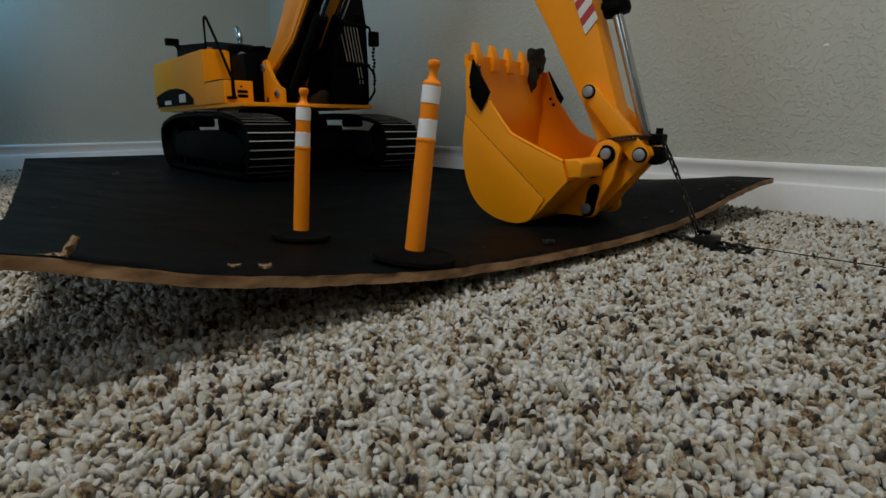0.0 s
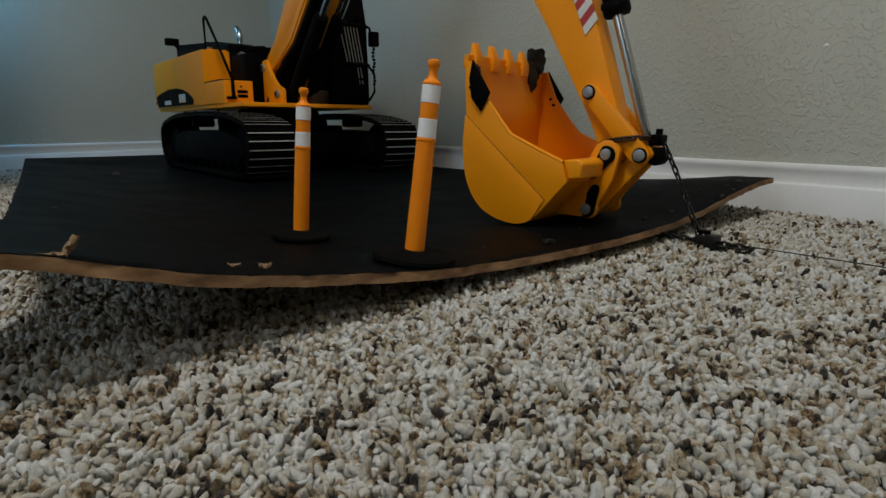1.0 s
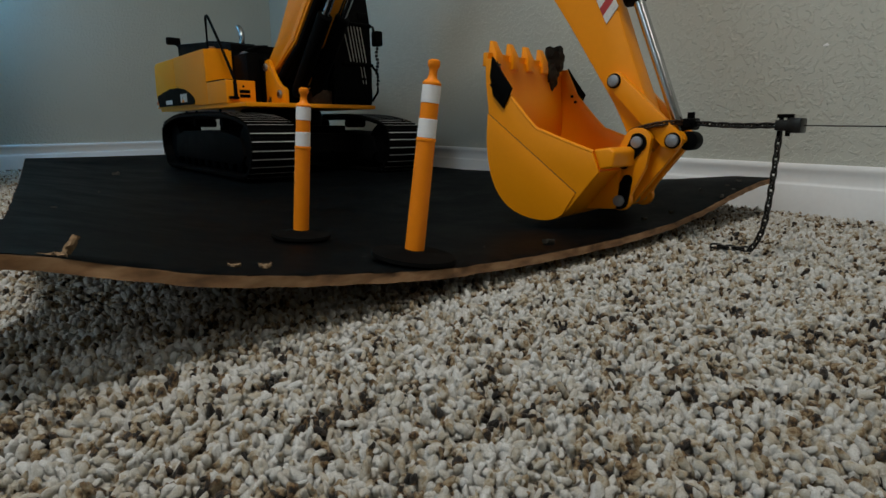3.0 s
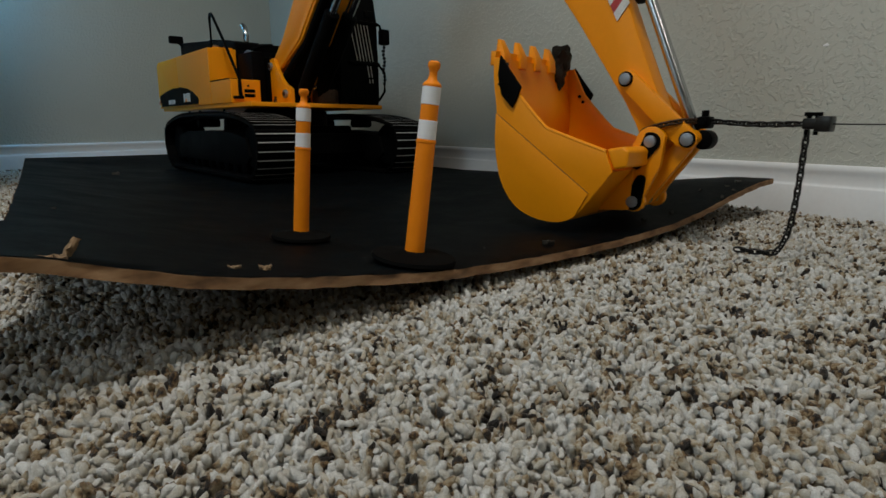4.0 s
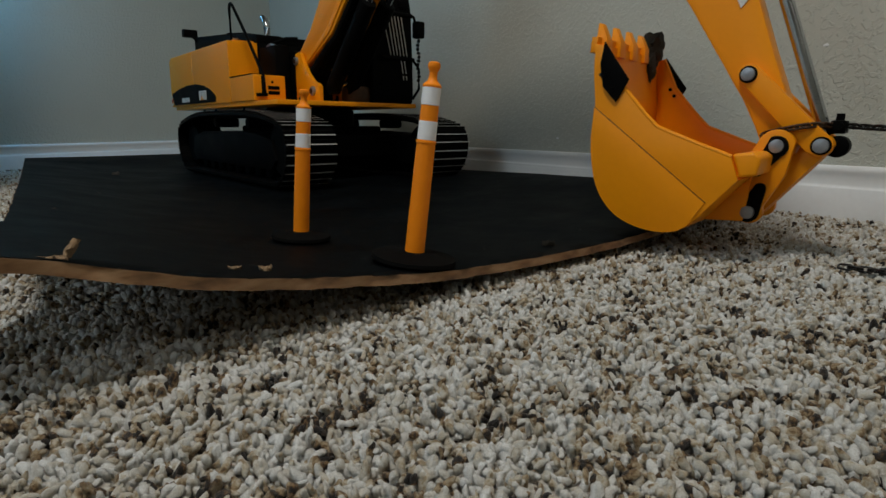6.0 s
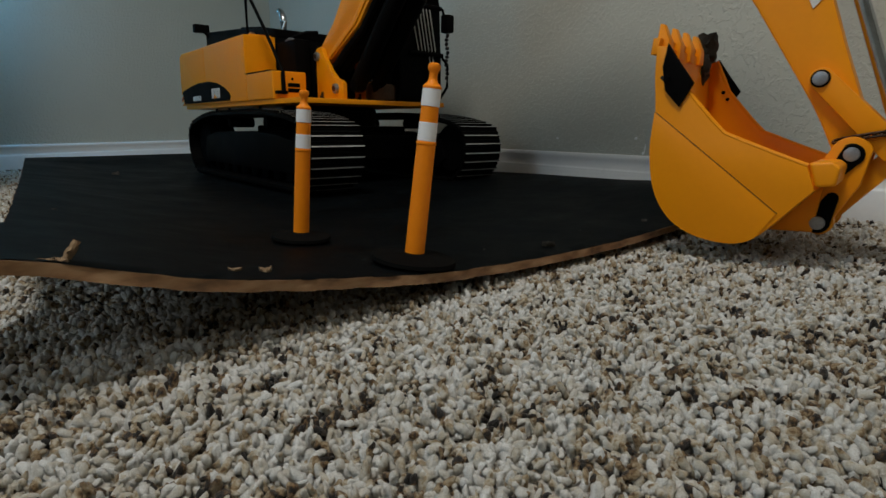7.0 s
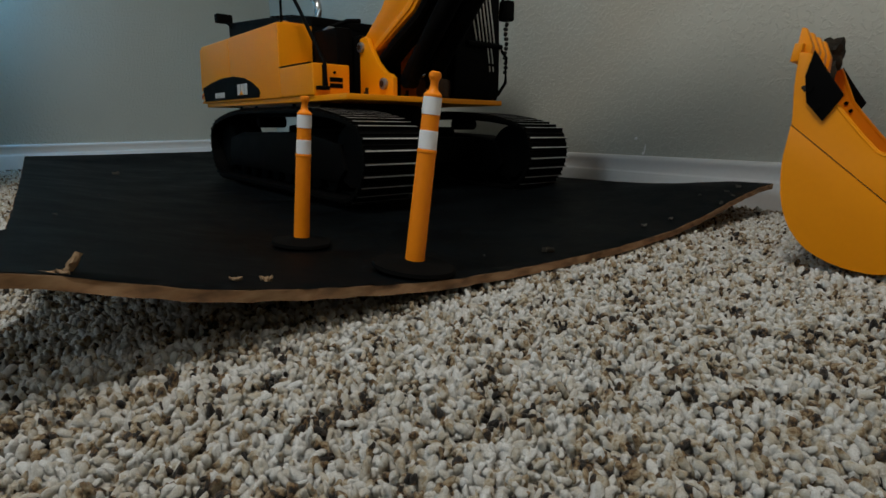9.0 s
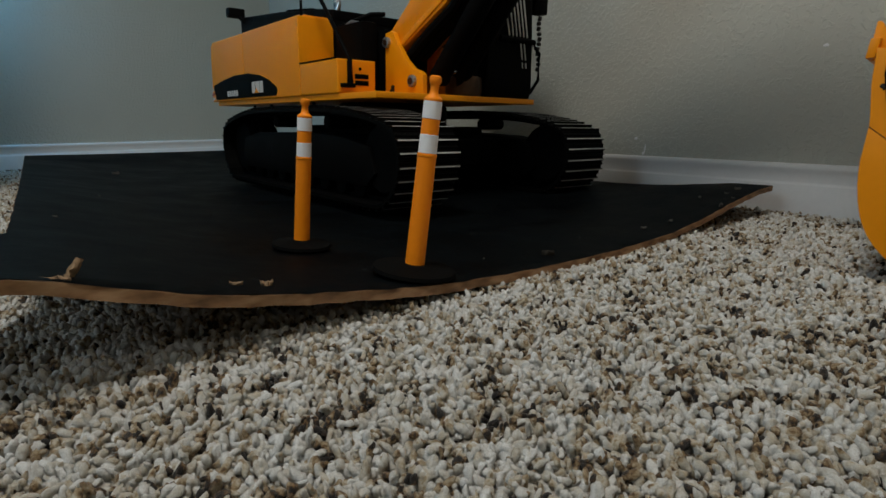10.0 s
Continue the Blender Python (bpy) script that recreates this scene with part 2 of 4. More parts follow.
def baseboard(name, a, b_):
    """White moulded baseboard: plain foot, a step, a cove and a bead on top."""
    a, b_ = Vector(a), Vector(b_)
    d = (b_ - a).normalized()
    inward = Vector((-d.y, d.x, 0))
    prof = [(0.0, -0.03), (0.013, -0.03), (0.013, 0.0405), (0.0115, 0.0430), (0.0095, 0.0445), (0.0082, 0.048), (0.0078, 0.060),
            (0.0085, 0.067), (0.0098, 0.0705), (0.0102, 0.074), (0.0095, 0.079), (0.007, 0.082), (0.003, 0.083), (0.0, 0.083)]
    bm = bmesh.new()
    rows = []
    for e in (a, b_):
        rows.append([bm.verts.new(e + inward * (0.0005 + o) + Vector((0, 0, z))) for o, z in prof])
    for k in range(len(prof) - 1):
        bm.faces.new((rows[0][k], rows[0][k + 1], rows[1][k + 1], rows[1][k]))
    bm.faces.new(rows[0])
    bm.faces.new(rows[1][::-1])
    return tagged(part(name, bm, TRIM, None), "white painted wooden baseboard with a moulded top", "baseboard", kind="structure")


baseboard("baseboard_east", P_R, CORNER)
baseboard("baseboard_west", CORNER, P_L)


def wall_nick(along, z, size, seed):
    """A small chipped spot with a raised pale lip on the east wall."""
    bm = bmesh.new()
    bmesh.ops.create_icosphere(bm, subdivisions=2, radius=1)
    p = CORNER + WALL_R * along
    inward = Vector((-WALL_R.y, WALL_R.x, 0)) * -1
    for v in bm.verts:
        n = 1 + 0.7 * noise.noise(v.co * 2.0 + Vector((seed, 0, 0)))
        v.co = p + WALL_R * (v.co.x * size[0] * n) + inward * (v.co.y * 0.0012) + Vector((0, 0, z + v.co.z * size[1] * n))
    return part("plaster_chip", bm, TRIM, bpy.data.objects["wall_east"])


for k, (al, z, sz) in enumerate(((2.535, 0.099, (0.002, 0.011)), (2.530, 0.088, (0.003, 0.004)), (2.508, 0.124, (0.005, 0.003)), (2.25, 0.12, (0.004, 0.003)), (2.9, 0.30, (0.005, 0.003)))):
    wall_nick(al, z, sz, 3.0 * k)


def carpet_floor():
    n = 60
    bm = bmesh.new()
    bmesh.ops.create_grid(bm, x_segments=n, y_segments=n, size=1, matrix=Matrix.Translation((0, 0.4, PILE - 0.004)) @ Matrix.Diagonal((4.6, 3.8, 1, 1)))
    return tagged(part("floor", bm, BACKING, None), "speckled beige and brown frieze carpet", "carpet", kind="structure")


carpet_floor()

# ---- the coated sheet under the machine: plan corners and heights of its warped edges ----
SHEET_B = Vector((-0.258, 0.306, 0))
SHEET_BC = Vector((0.893, 0.765, 0))
SHEET_BA = Vector((-1.297, 1.79, 0))
SHEET_EXTRA = 0.075                                     # the front left corner runs on by this share
FRONT_Z = [(-.075, .100), (0, .082), (.025, .0755), (.05, .067), (.078, .058), (.117, .047), (.172, .036), (.24, .0245), (.3, .0166), (.37, .0115),
           (.455, .0082), (.56, .008), (.69, .013), (.78, .020), (.86, .030), (.94, .044), (1, .057)]
BACK_Z = [(0, .036), (.2, .034), (.5, .034), (.8, .036), (1, .034)]
LEFT_Z = [(0, .084), (.15, .070), (.5, .050), (1, .036)]
RIGHT_Z = [(0, .057), (.035, .055), (.09, .040), (.12, .034), (.155, .030), (.275, .024), (.44, .013), (.7, .013), (1, .034)]
THICK = 0.0098


def sheet_heights(na, nb):
    z = np.zeros((na + 1, nb + 1))
    for i in range(na + 1):
        for j in range(nb + 1):
            b_ = j / nb
            a0 = -SHEET_EXTRA * max(0.0, 1 - b_ / 0.10)
            a = a0 + (1 - a0) * i / na
            z[i, j] = max(0.0005, lerp_table(FRONT_Z, a) * math.exp(-(b_ / 0.14) ** 2), lerp_table(BACK_Z, a) * math.exp(-((1 - b_) / 0.10) ** 2),
                          lerp_table(LEFT_Z, b_) * math.exp(-(max(a, 0.0) / 0.16) ** 1.4), lerp_table(RIGHT_Z, b_) * math.exp(-((1 - a) / 0.26) ** 2))
    for _ in range(10):
        s = z.copy()
        s[1:-1, 1:-1] = (z[:-2, 1:-1] + z[2:, 1:-1] + z[1:-1, :-2] + z[1:-1, 2:] + 2 * z[1:-1, 1:-1]) / 6
        z = s
    return z


NA, NB = 80, 100
SHEET_H = sheet_heights(NA, NB)


def sheet_z(x, y):
    """Height of the sheet's top at the start, and whether the place lies on it."""
    p = Vector((x, y, 0)) - SHEET_B
    det = SHEET_BC.x * SHEET_BA.y - SHEET_BC.y * SHEET_BA.x
    a, b_ = (p.x * SHEET_BA.y - p.y * SHEET_BA.x) / det, (SHEET_BC.x * p.y - SHEET_BC.y * p.x) / det
    a0 = -SHEET_EXTRA * max(0.0, 1 - b_ / 0.10)
    i, j = min(NA, max(0, round((a - a0) / (1 - a0) * NA))), min(NB, max(0, round(b_ * NB)))
    return SHEET_H[i, j], (a0 - 0.005 <= a <= 1.005 and -0.005 <= b_ <= 1.005), a, b_


def warped_plate(top, bottom, inset):
    """A warped plate between two offsets from the sheet's top."""
    bm = bmesh.new()
    grid = [[], []]
    rng = random.Random(5)
    for layer, off in enumerate((top, bottom)):
        for i in range(NA + 1):
            row = []
            for j in range(NB + 1):
                b_ = j / NB
                a0 = -SHEET_EXTRA * max(0.0, 1 - b_ / 0.10)
                a = a0 + (1 - a0) * i / NA
                edge = rng.uniform(-0.0008, 0.0008) if (i in (0, NA) or j in (0, NB)) else 0
                p = SHEET_B + SHEET_BC * (a * (1 - 2 * inset) + inset + edge) + SHEET_BA * (b_ * (1 - 2 * inset) + inset + edge)
                row.append(bm.verts.new((p.x, p.y, SHEET_H[i, j] + off)))
            grid[layer].append(row)
    for layer in (0, 1):
        g = grid[layer]
        for i in range(NA):
            for j in range(NB):
                bm.faces.new((g[i][j], g[i + 1][j], g[i + 1][j + 1], g[i][j + 1]))
    g, h = grid
    for i in range(NA):
        bm.faces.new((g[i][0], g[i + 1][0], h[i + 1][0], h[i][0]))
        bm.faces.new((g[i][NB], g[i + 1][NB], h[i + 1][NB], h[i][NB]))
    for j in range(NB):
        bm.faces.new((g[0][j], g[0][j + 1], h[0][j + 1], h[0][j]))
        bm.faces.new((g[NA][j], g[NA][j + 1], h[NA][j + 1], h[NA][j]))
    return bm


sheet = thing("coated_board", "warped black-coated wooden board with a raw brown edge", "board")
part("core", warped_plate(-0.0006, -THICK, 0.0), EDGE, sheet, "raw brown board core showing at the edge")
part("coating", warped_plate(0.0, -0.0007, 0.0006), FILM, sheet, "scuffed black coating with pale scratches")

# ---- carpet tufts ----
def carpet_tufts():
    """Yarn tufts of the carpet that lies open to view, each a small uneven lump."""
    sides, rings = 7, 6
    th = np.arange(sides) * 2 * np.pi / sides
    bv = [(0.0, 0.0, -1.0)]
    for i in range(rings):
        h = -0.86 + 1.72 * i / (rings - 1)
        r = (1 - abs(h) ** 3.2) ** 0.5
        bv += [(r * math.cos(a), r * math.sin(a), h) for a in th]
    bv = np.array(bv + [(0.0, 0.0, 1.0)])
    last = len(bv) - 1
    bf = [(0, 1 + (k + 1) % sides, 1 + k) for k in range(sides)]
    for i in range(rings - 1):
        for k in range(sides):
            p, q = 1 + i * sides + k, 1 + i * sides + (k + 1) % sides
            bf += [(p, q, q + sides), (p, q + sides, p + sides)]
    bf = np.array(bf + [(last, last - sides + k, last - sides + (k + 1) % sides) for k in range(sides)])
    rng = np.random.default_rng(11)
    spots = []

    def sow(y0, y1, step, big):
        y = y0
        while y < y1:
            half = 0.84 * y + 0.06
            x = -half
            while x < half:
                px, py = x + rng.uniform(-0.55, 0.55) * step, y + rng.uniform(-0.55, 0.55) * step
                x += step
                rel = Vector((px, py, 0)) - CORNER
                if rel.dot(Vector((WALL_R.y, -WALL_R.x, 0))) < 0.016 or rel.dot(Vector((-WALL_L.y, WALL_L.x, 0))) < 0.016:
                    continue
                z, on, a, b_ = sheet_z(px, py)
                zc = PILE + rng.uniform(-0.0064, 0.0030)
                if on:
                    if b_ > 0.35 and a > 0.05:
                        continue
                    if z < 0.036:
                        zc = min(zc, z - 0.0128 * (1 - 0.5 * b_) - THICK - 0.0045)
                    if zc < -0.036:
                        continue
                spots.append((px, py, zc, big))
            y += step * 0.92

    sow(0.19, 0.55, 0.0040, 0.0034)
    sow(0.55, 1.1, 0.0054, 0.0040)
    sow(1.1, 2.3, 0.0078, 0.0050)
    n = len(spots)
    S = np.array(spots)
    shapes = []
    for k in range(24):
        ang = np.arctan2(bv[:, 1], bv[:, 0]) - bv[:, 2] * rng.uniform(1.2, 2.4) + rng.uniform(0, 6)
        ply = (0.80 + 0.30 * np.abs(np.cos(ang)))[:, None]
        bend = np.stack([np.sin(bv[:, 2] * 1.6 + rng.uniform(0, 6)), np.cos(bv[:, 2] * 1.6 + rng.uniform(0, 6)), bv[:, 2] * 0], 1) * 0.32
        swell = (1 + 0.22 * np.sin(bv @ rng.normal(size=3) * 2.6 + rng.uniform(0, 6)))[:, None]
        shapes.append(bv * np.concatenate([ply, ply, np.ones_like(ply)], 1) * swell + bend)
    shapes = np.array(shapes)
    pick = rng.integers(0, 24, n)
    ang, tilt, spin = rng.uniform(0, 2 * np.pi, n), rng.normal(0, 0.95, n), rng.uniform(0, 2 * np.pi, n)
    size = S[:, 3] * rng.uniform(0.72, 1.25, n)
    lump = shapes[pick] * (size[:, None, None] * np.stack([rng.uniform(0.5, 0.85, n), rng.uniform(0.5, 0.85, n), rng.uniform(1.0, 1.8, n)], 1)[:, None, :])
    c, s = np.cos(spin)[:, None], np.sin(spin)[:, None]
    x, y, z = lump[..., 0] * c - lump[..., 1] * s, lump[..., 0] * s + lump[..., 1] * c, lump[..., 2]
    c, s = np.cos(tilt)[:, None], np.sin(tilt)[:, None]
    y, z = y * c - z * s, y * s + z * c
    c, s = np.cos(ang)[:, None], np.sin(ang)[:, None]
    x, y = x * c - y * s, x * s + y * c
    pts = np.stack([x + S[:, 0:1], y + S[:, 1:2], z + S[:, 2:3]], -1).reshape(-1, 3)
    faces = (bf[None] + (np.arange(n) * len(bv))[:, None, None]).reshape(-1, 3)
    me = bpy.data.meshes.new("carpet_tufts")
    me.vertices.add(len(pts))
    me.vertices.foreach_set("co", pts.ravel())
    me.loops.add(faces.size)
    me.loops.foreach_set("vertex_index", faces.ravel().astype(np.int32))
    me.polygons.add(len(faces))
    me.polygons.foreach_set("loop_start", np.arange(0, faces.size, 3, dtype=np.int32))
    me.update(calc_edges=True)
    me.shade_smooth()
    me.materials.append(YARN)
    return tagged(new("carpet_tufts", me), "lumpy beige, grey and brown carpet yarn tufts", "carpet", kind="stuff")


carpet_tufts()

# ---- the excavator ----
MACHINE_Z = -0.002
digger = thing("toy_excavator", "large yellow and black model tracked excavator on the coated board", "model excavator", Matrix.Translation(ORIGIN + Vector((0, 0, MACHINE_Z))) @ pose(0, 0, 0, 0, 0, HEADING))


def track_outline():
    """Centre line of the shoes, evenly spaced, with the outward normals."""
    raw = [(x, 0.0125) for x in np.linspace(-0.33, 0.33, 12)] + arc(0.345, 0.098, 0.0855, -80, 30, 12)
    raw += [(0.405, 0.152), (0.380, 0.1605), (0.335, 0.1700), (0.27, 0.1790), (0.19, 0.1850)] + [(x, 0.187) for x in np.linspace(0.12, -0.14, 6)]
    raw += [(-0.2, 0.1855), (-0.27, 0.179), (-0.335, 0.169), (-0.385, 0.158)] + arc(-0.345, 0.098, 0.0855, 150, 260, 12)
    pts = np.array(raw)
    pts = np.vstack([pts, pts[:1]])
    seg = np.hypot(*np.diff(pts, axis=0).T)
    s = np.concatenate([[0], np.cumsum(seg)])
    count = 88
    out = []
    for k in range(count):
        d = (k + 0.35) * s[-1] / count
        p = np.array([np.interp(d, s, pts[:, 0]), np.interp(d, s, pts[:, 1])])
        q = np.array([np.interp((d + 0.004) % s[-1], s, pts[:, 0]), np.interp((d + 0.004) % s[-1], s, pts[:, 1])])
        out.append((p, math.atan2(*(q - p)[::-1])))
    return out, s[-1] / count, pts


def shoe_mesh(pitch, width):
    """A track shoe: a plate with a raised grouser along its rear edge and a low one in front."""
    h = pitch / 2
    prof = [(-h * 1.04, -0.005), (h * 0.92, -0.005), (h * 0.92, 0.001), (h * 0.55, 0.0016), (h * 0.45, 0.0036), (h * 0.25, 0.0036), (h * 0.15, 0.0016),
            (-h * 0.45, 0.0016), (-h * 0.55, 0.0080), (-h * 0.80, 0.0080), (-h * 0.92, 0.0016), (-h * 1.04, 0.001)]
    bm = prism(prof, -width / 2, width / 2, 0.0)
    bm.faces.ensure_lookup_table()
    for f in bm.faces:
        c = f.calc_center_median()
        if f.normal.length and abs(c.z) > 0.0078:
            f.material_index = 1
    bmesh.ops.recalc_face_normals(bm, faces=bm.faces[:])
    me = bpy.data.meshes.new("shoe")
    bm.to_mesh(me)
    bm.free()
    me.materials.append(TRACK_STEEL)
    me.materials.append(WORN_STEEL)
    return me


def build_track(y0, y1):
    line, pitch, pts = track_outline()
    yc, w = (y0 + y1) / 2, y1 - y0
    inner = [(x * 0.955, 0.098 + (z - 0.098) * 0.86) for x, z in pts[:-1]]
    # side frame of the track with roller housings
    frame_prof = [(-0.30, 0.045), (0.30, 0.045), (0.33, 0.07), (0.31, 0.12), (0.20, 0.135), (0.05, 0.14), (-0.22, 0.135), (-0.31, 0.12), (-0.33, 0.07)]
    tr = part("track", prism(frame_prof, y0 + 0.018, y1 - 0.018, 0.004), BLACK, digger, "black steel crawler track with ribbed shoes")
    for x in (-0.345, 0.345):
        wheel = lathe([(0.02, -w * 0.3), (0.060, -w * 0.3), (0.064, -w * 0.26), (0.064, -0.012), (0.074, -0.010), (0.074, 0.010), (0.064, 0.012), (0.064, w * 0.26), (0.060, w * 0.3), (0.02, w * 0.3)], 28)
        bmesh.ops.transform(wheel, matrix=Matrix.Translation((x, yc, 0.098)) @ pose(0, 0, 0, 90), verts=wheel.verts)
        part("idler_wheel" if x > 0 else "drive_sprocket", wheel, BLACK, tr)
    for k in range(8):
        x = -0.255 + 0.073 * k
        part("roller", rod((x, y0 + 0.03, 0.042), (x, y1 - 0.03, 0.042), 0.022, sides=18, bevel=0.003), BLACK, tr)
    for x in (-0.13, 0.13):
        part("carrier_roller", rod((x, y0 + 0.03, 0.162), (x, y1 - 0.03, 0.162), 0.014, sides=16, bevel=0.002), BLACK, tr)
    # chain rails that carry the shoes
    for yy in (yc - 0.018, yc + 0.018):
        bm = bmesh.new()
        ring_o, ring_i = [], []
        for (x, z), (xi, zi) in zip(pts[:-1], inner):
            ring_o.append((x * 0.985, 0.098 + (z - 0.098) * 0.94))
            ring_i.append((xi, zi))
        va = [[bm.verts.new((x, yy + o, z)) for x, z in ring] for ring in (ring_o, ring_i) for o in (-0.004, 0.004)]
        n = len(ring_o)
        for k in range(n):
            j = (k + 1) % n
            for a, b_ in ((0, 1), (1, 3), (3, 2), (2, 0)):
                bm.faces.new((va[a][k], va[a][j], va[b_][j], va[b_][k]))
        part("link_chain", bm, BLACK, tr)
    me = shoe_mesh(pitch, w)
    for (p, ang) in line:
        ob = new("shoe", me)
        ob.parent = tr
        ob.matrix_basis = Matrix.Translation((p[0], yc, p[1])) @ Matrix.Rotation(-ang, 4, "Y") @ Matrix.Diagonal((1, 1, -1, 1))
    return tr


build_track(-0.282, -0.152)
build_track(0.150, 0.280)

for x in (-0.42, -0.30, -0.05):
    part("drain_plug", join(rod((x, -0.19, 0.196), (x, -0.19, 0.210), 0.004, sides=8), rod((x, -0.19, 0.193), (x, -0.19, 0.199), 0.008, sides=10)), BLACK, digger)
# undercarriage and swing ring
part("car_body", join(box(-0.16, 0.16, -0.16, 0.16, 0.075, 0.155, 0.008), box(-0.23, -0.13, -0.19, 0.19, 0.07, 0.13, 0.006), box(0.13, 0.23, -0.19, 0.19, 0.07, 0.13, 0.006)), BLACK, digger)
part("swing_ring", lathe([(0.12, 0.15), (0.135, 0.155), (0.135, 0.20), (0.12, 0.212)], 40), BLACK, digger)

# platform and yellow body panels
YB = -0.238
part("platform", box(-0.60, 0.293, YB + 0.004, 0.195, 0.2065, 0.2185, 0.002), YELLOW, digger, "yellow platform plate under the body")
part("counterweight", prism([(-0.634, 0.2185), (-0.36, 0.2185), (-0.36, 0.389), (-0.600, 0.389), (-0.624, 0.379)], YB, 0.200, 0.0025, 3), YELLOW, digger, "yellow counterweight with rounded edges")
part("side_cover", prism([(-0.358, 0.2185), (-0.018, 0.2185), (-0.018, 0.3895), (-0.358, 0.3895)], YB, -0.150, 0.002, 3), YELLOW, digger, "yellow side cover of the engine")
tool = part("tool_box", prism([(-0.016, 0.2185), (0.156, 0.2185), (0.156, 0.2865), (-0.016, 0.2865)], YB, -0.148, 0.004, 3), YELLOW, digger, "yellow tool box with a black latch")
part("groove", box(-0.0185, 0.144, YB - 0.0006, YB + 0.03, 0.2872, 0.2890, 0.0), BLACK, tool)
# its front: door seam, latch with two slots, keyhole
part("seam", box(0.1540, 0.1572, -0.216, -0.206, 0.232, 0.284, 0.0005), BLACK, tool)
for z in (0.236, 0.249):
    part("slot", box(0.1540, 0.1575, -0.198, -0.166, z, z + 0.0095, 0.0008), BLACK, tool)
part("keyhole", rod((0.154, -0.186, 0.2685), (0.1578, -0.186, 0.2685), 0.0032, sides=14), BLACK, tool)
part("rail_foot", join(box(0.154, 0.172, -0.232, -0.205, 0.2305, 0.2385, 0.002), rod((0.162, -0.211, 0.234), (0.162, -0.211, 0.246), 0.005, sides=12)), BLACK, tool)
# black panel on the counterweight's flank, with bars where its lettering stands
pan = [(-0.596, 0.224), (-0.150, 0.224), (-0.142, 0.236), (-0.150, 0.2445), (-0.19, 0.262), (-0.25, 0.277), (-0.33, 0.2855), (-0.43, 0.2855), (-0.52, 0.278), (-0.612, 0.2655), (-0.612, 0.256)]
decal = part("flank_panel", prism(pan, YB - 0.0018, YB + 0.001, 0.0005, 1), BLACK, digger, "black flank panel with white lettering bars")
for k, (x, w_) in enumerate(((-0.300, 0.020), (-0.274, 0.022), (-0.247, 0.020))):
    part("white_bar", prism([(x, 0.2335), (x + w_, 0.2335), (x + w_, 0.262), (x, 0.262)], YB - 0.0030, YB - 0.0015, 0.0), DECAL_WHITE, decal)
part("yellow_wedge", prism([(-0.283, 0.2335), (-0.255, 0.2335), (-0.269, 0.245)], YB - 0.0040, YB - 0.0026, 0.0), YELLOW, decal)
for k in range(5):
    x = -0.492 + 0.0175 * k
    part("number_bar", prism([(x, 0.2305), (x + 0.0125, 0.2305), (x + 0.0125, 0.2455), (x, 0.2455)], YB - 0.0030, YB - 0.0015, 0.0), DECAL_WHITE, decal)
for k in range(3):
    z = 0.222 + 0.013 * k
    part("stripe", prism([(-0.6325, z), (-0.612, z + 0.004), (-0.612, z + 0.0105), (-0.6325, z + 0.0065)], YB - 0.0012, YB + 0.002, 0.0), DECAL_RED if k % 2 else DECAL_WHITE, digger)

# engine deck, hood, exhaust, mirror and rail
part("hood", join(prism([(-0.60, 0.389), (-0.60, 0.460), (-0.585, 0.468), (-0.30, 0.446), (-0.20, 0.434), (-0.09, 0.424), (-0.02, 0.413), (-0.02, 0.389)], -0.150, 0.20, 0.005, 3),
                  box(-0.355, -0.02, -0.148, 0.198, 0.22, 0.392, 0.004)), BLACK, digger, "black engine hood")
part("deck_plate", box(-0.30, -0.03, -0.216, -0.155, 0.389, 0.3945, 0.001), YELLOW, digger)
part("deck_grille", join(*[box(-0.28 + 0.03 * k, -0.262 + 0.03 * k, -0.145, -0.02, 0.428, 0.447 - 0.0033 * k, 0.001) for k in range(5)]), BLACK, digger)
part("filler_cap", rod((-0.10, -0.185, 0.392), (-0.10, -0.185, 0.408), 0.011, sides=18, bevel=0.002), CHIP, digger, "dull brass filler cap")
part("exhaust_pipe", tube([(-0.178, -0.05, 0.425), (-0.178, -0.05, 0.462), (-0.180, -0.05, 0.474), (-0.190, -0.05, 0.486), (-0.205, -0.05, 0.495)], 0.0105, 16), CHROME, digger, "bright chrome exhaust stack")
part("rear_mirror", join(box(-0.612, -0.584, -0.190, -0.140, 0.466, 0.493, 0.005), rod((-0.56, -0.14, 0.44), (-0.595, -0.16, 0.474), 0.0055)), BLACK, digger, "black rear mirror on a bracket")
part("hand_rail", tube([(-0.045, -0.215, 0.385), (-0.045, -0.215, 0.480), (-0.040, -0.215, 0.489), (-0.030, -0.215, 0.4905), (-0.020, -0.2145, 0.484), (0.06, -0.213, 0.40), (0.146, -0.211, 0.300), (0.160, -0.211, 0.285), (0.162, -0.211, 0.240)], 0.0042, 10), BLACK, digger, "black bent hand rail")
part("deck_rail", tube([(-0.02, -0.145, 0.37), (0.02, -0.12, 0.385), (0.05, -0.09, 0.40), (0.06, -0.06, 0.402)], 0.005, 8), BLACK, digger)
part("oil_tank", join(box(-0.015, 0.10, -0.148, -0.105, 0.22, 0.375, 0.006), box(-0.02, 0.12, -0.10, 0.02, 0.22, 0.36, 0.006)), BLACK, digger)
part("hydraulic_pipe", tube([(0.0, -0.13, 0.375), (0.03, -0.13, 0.382), (0.08, -0.125, 0.372)], 0.004), PIN_STEEL, digger)

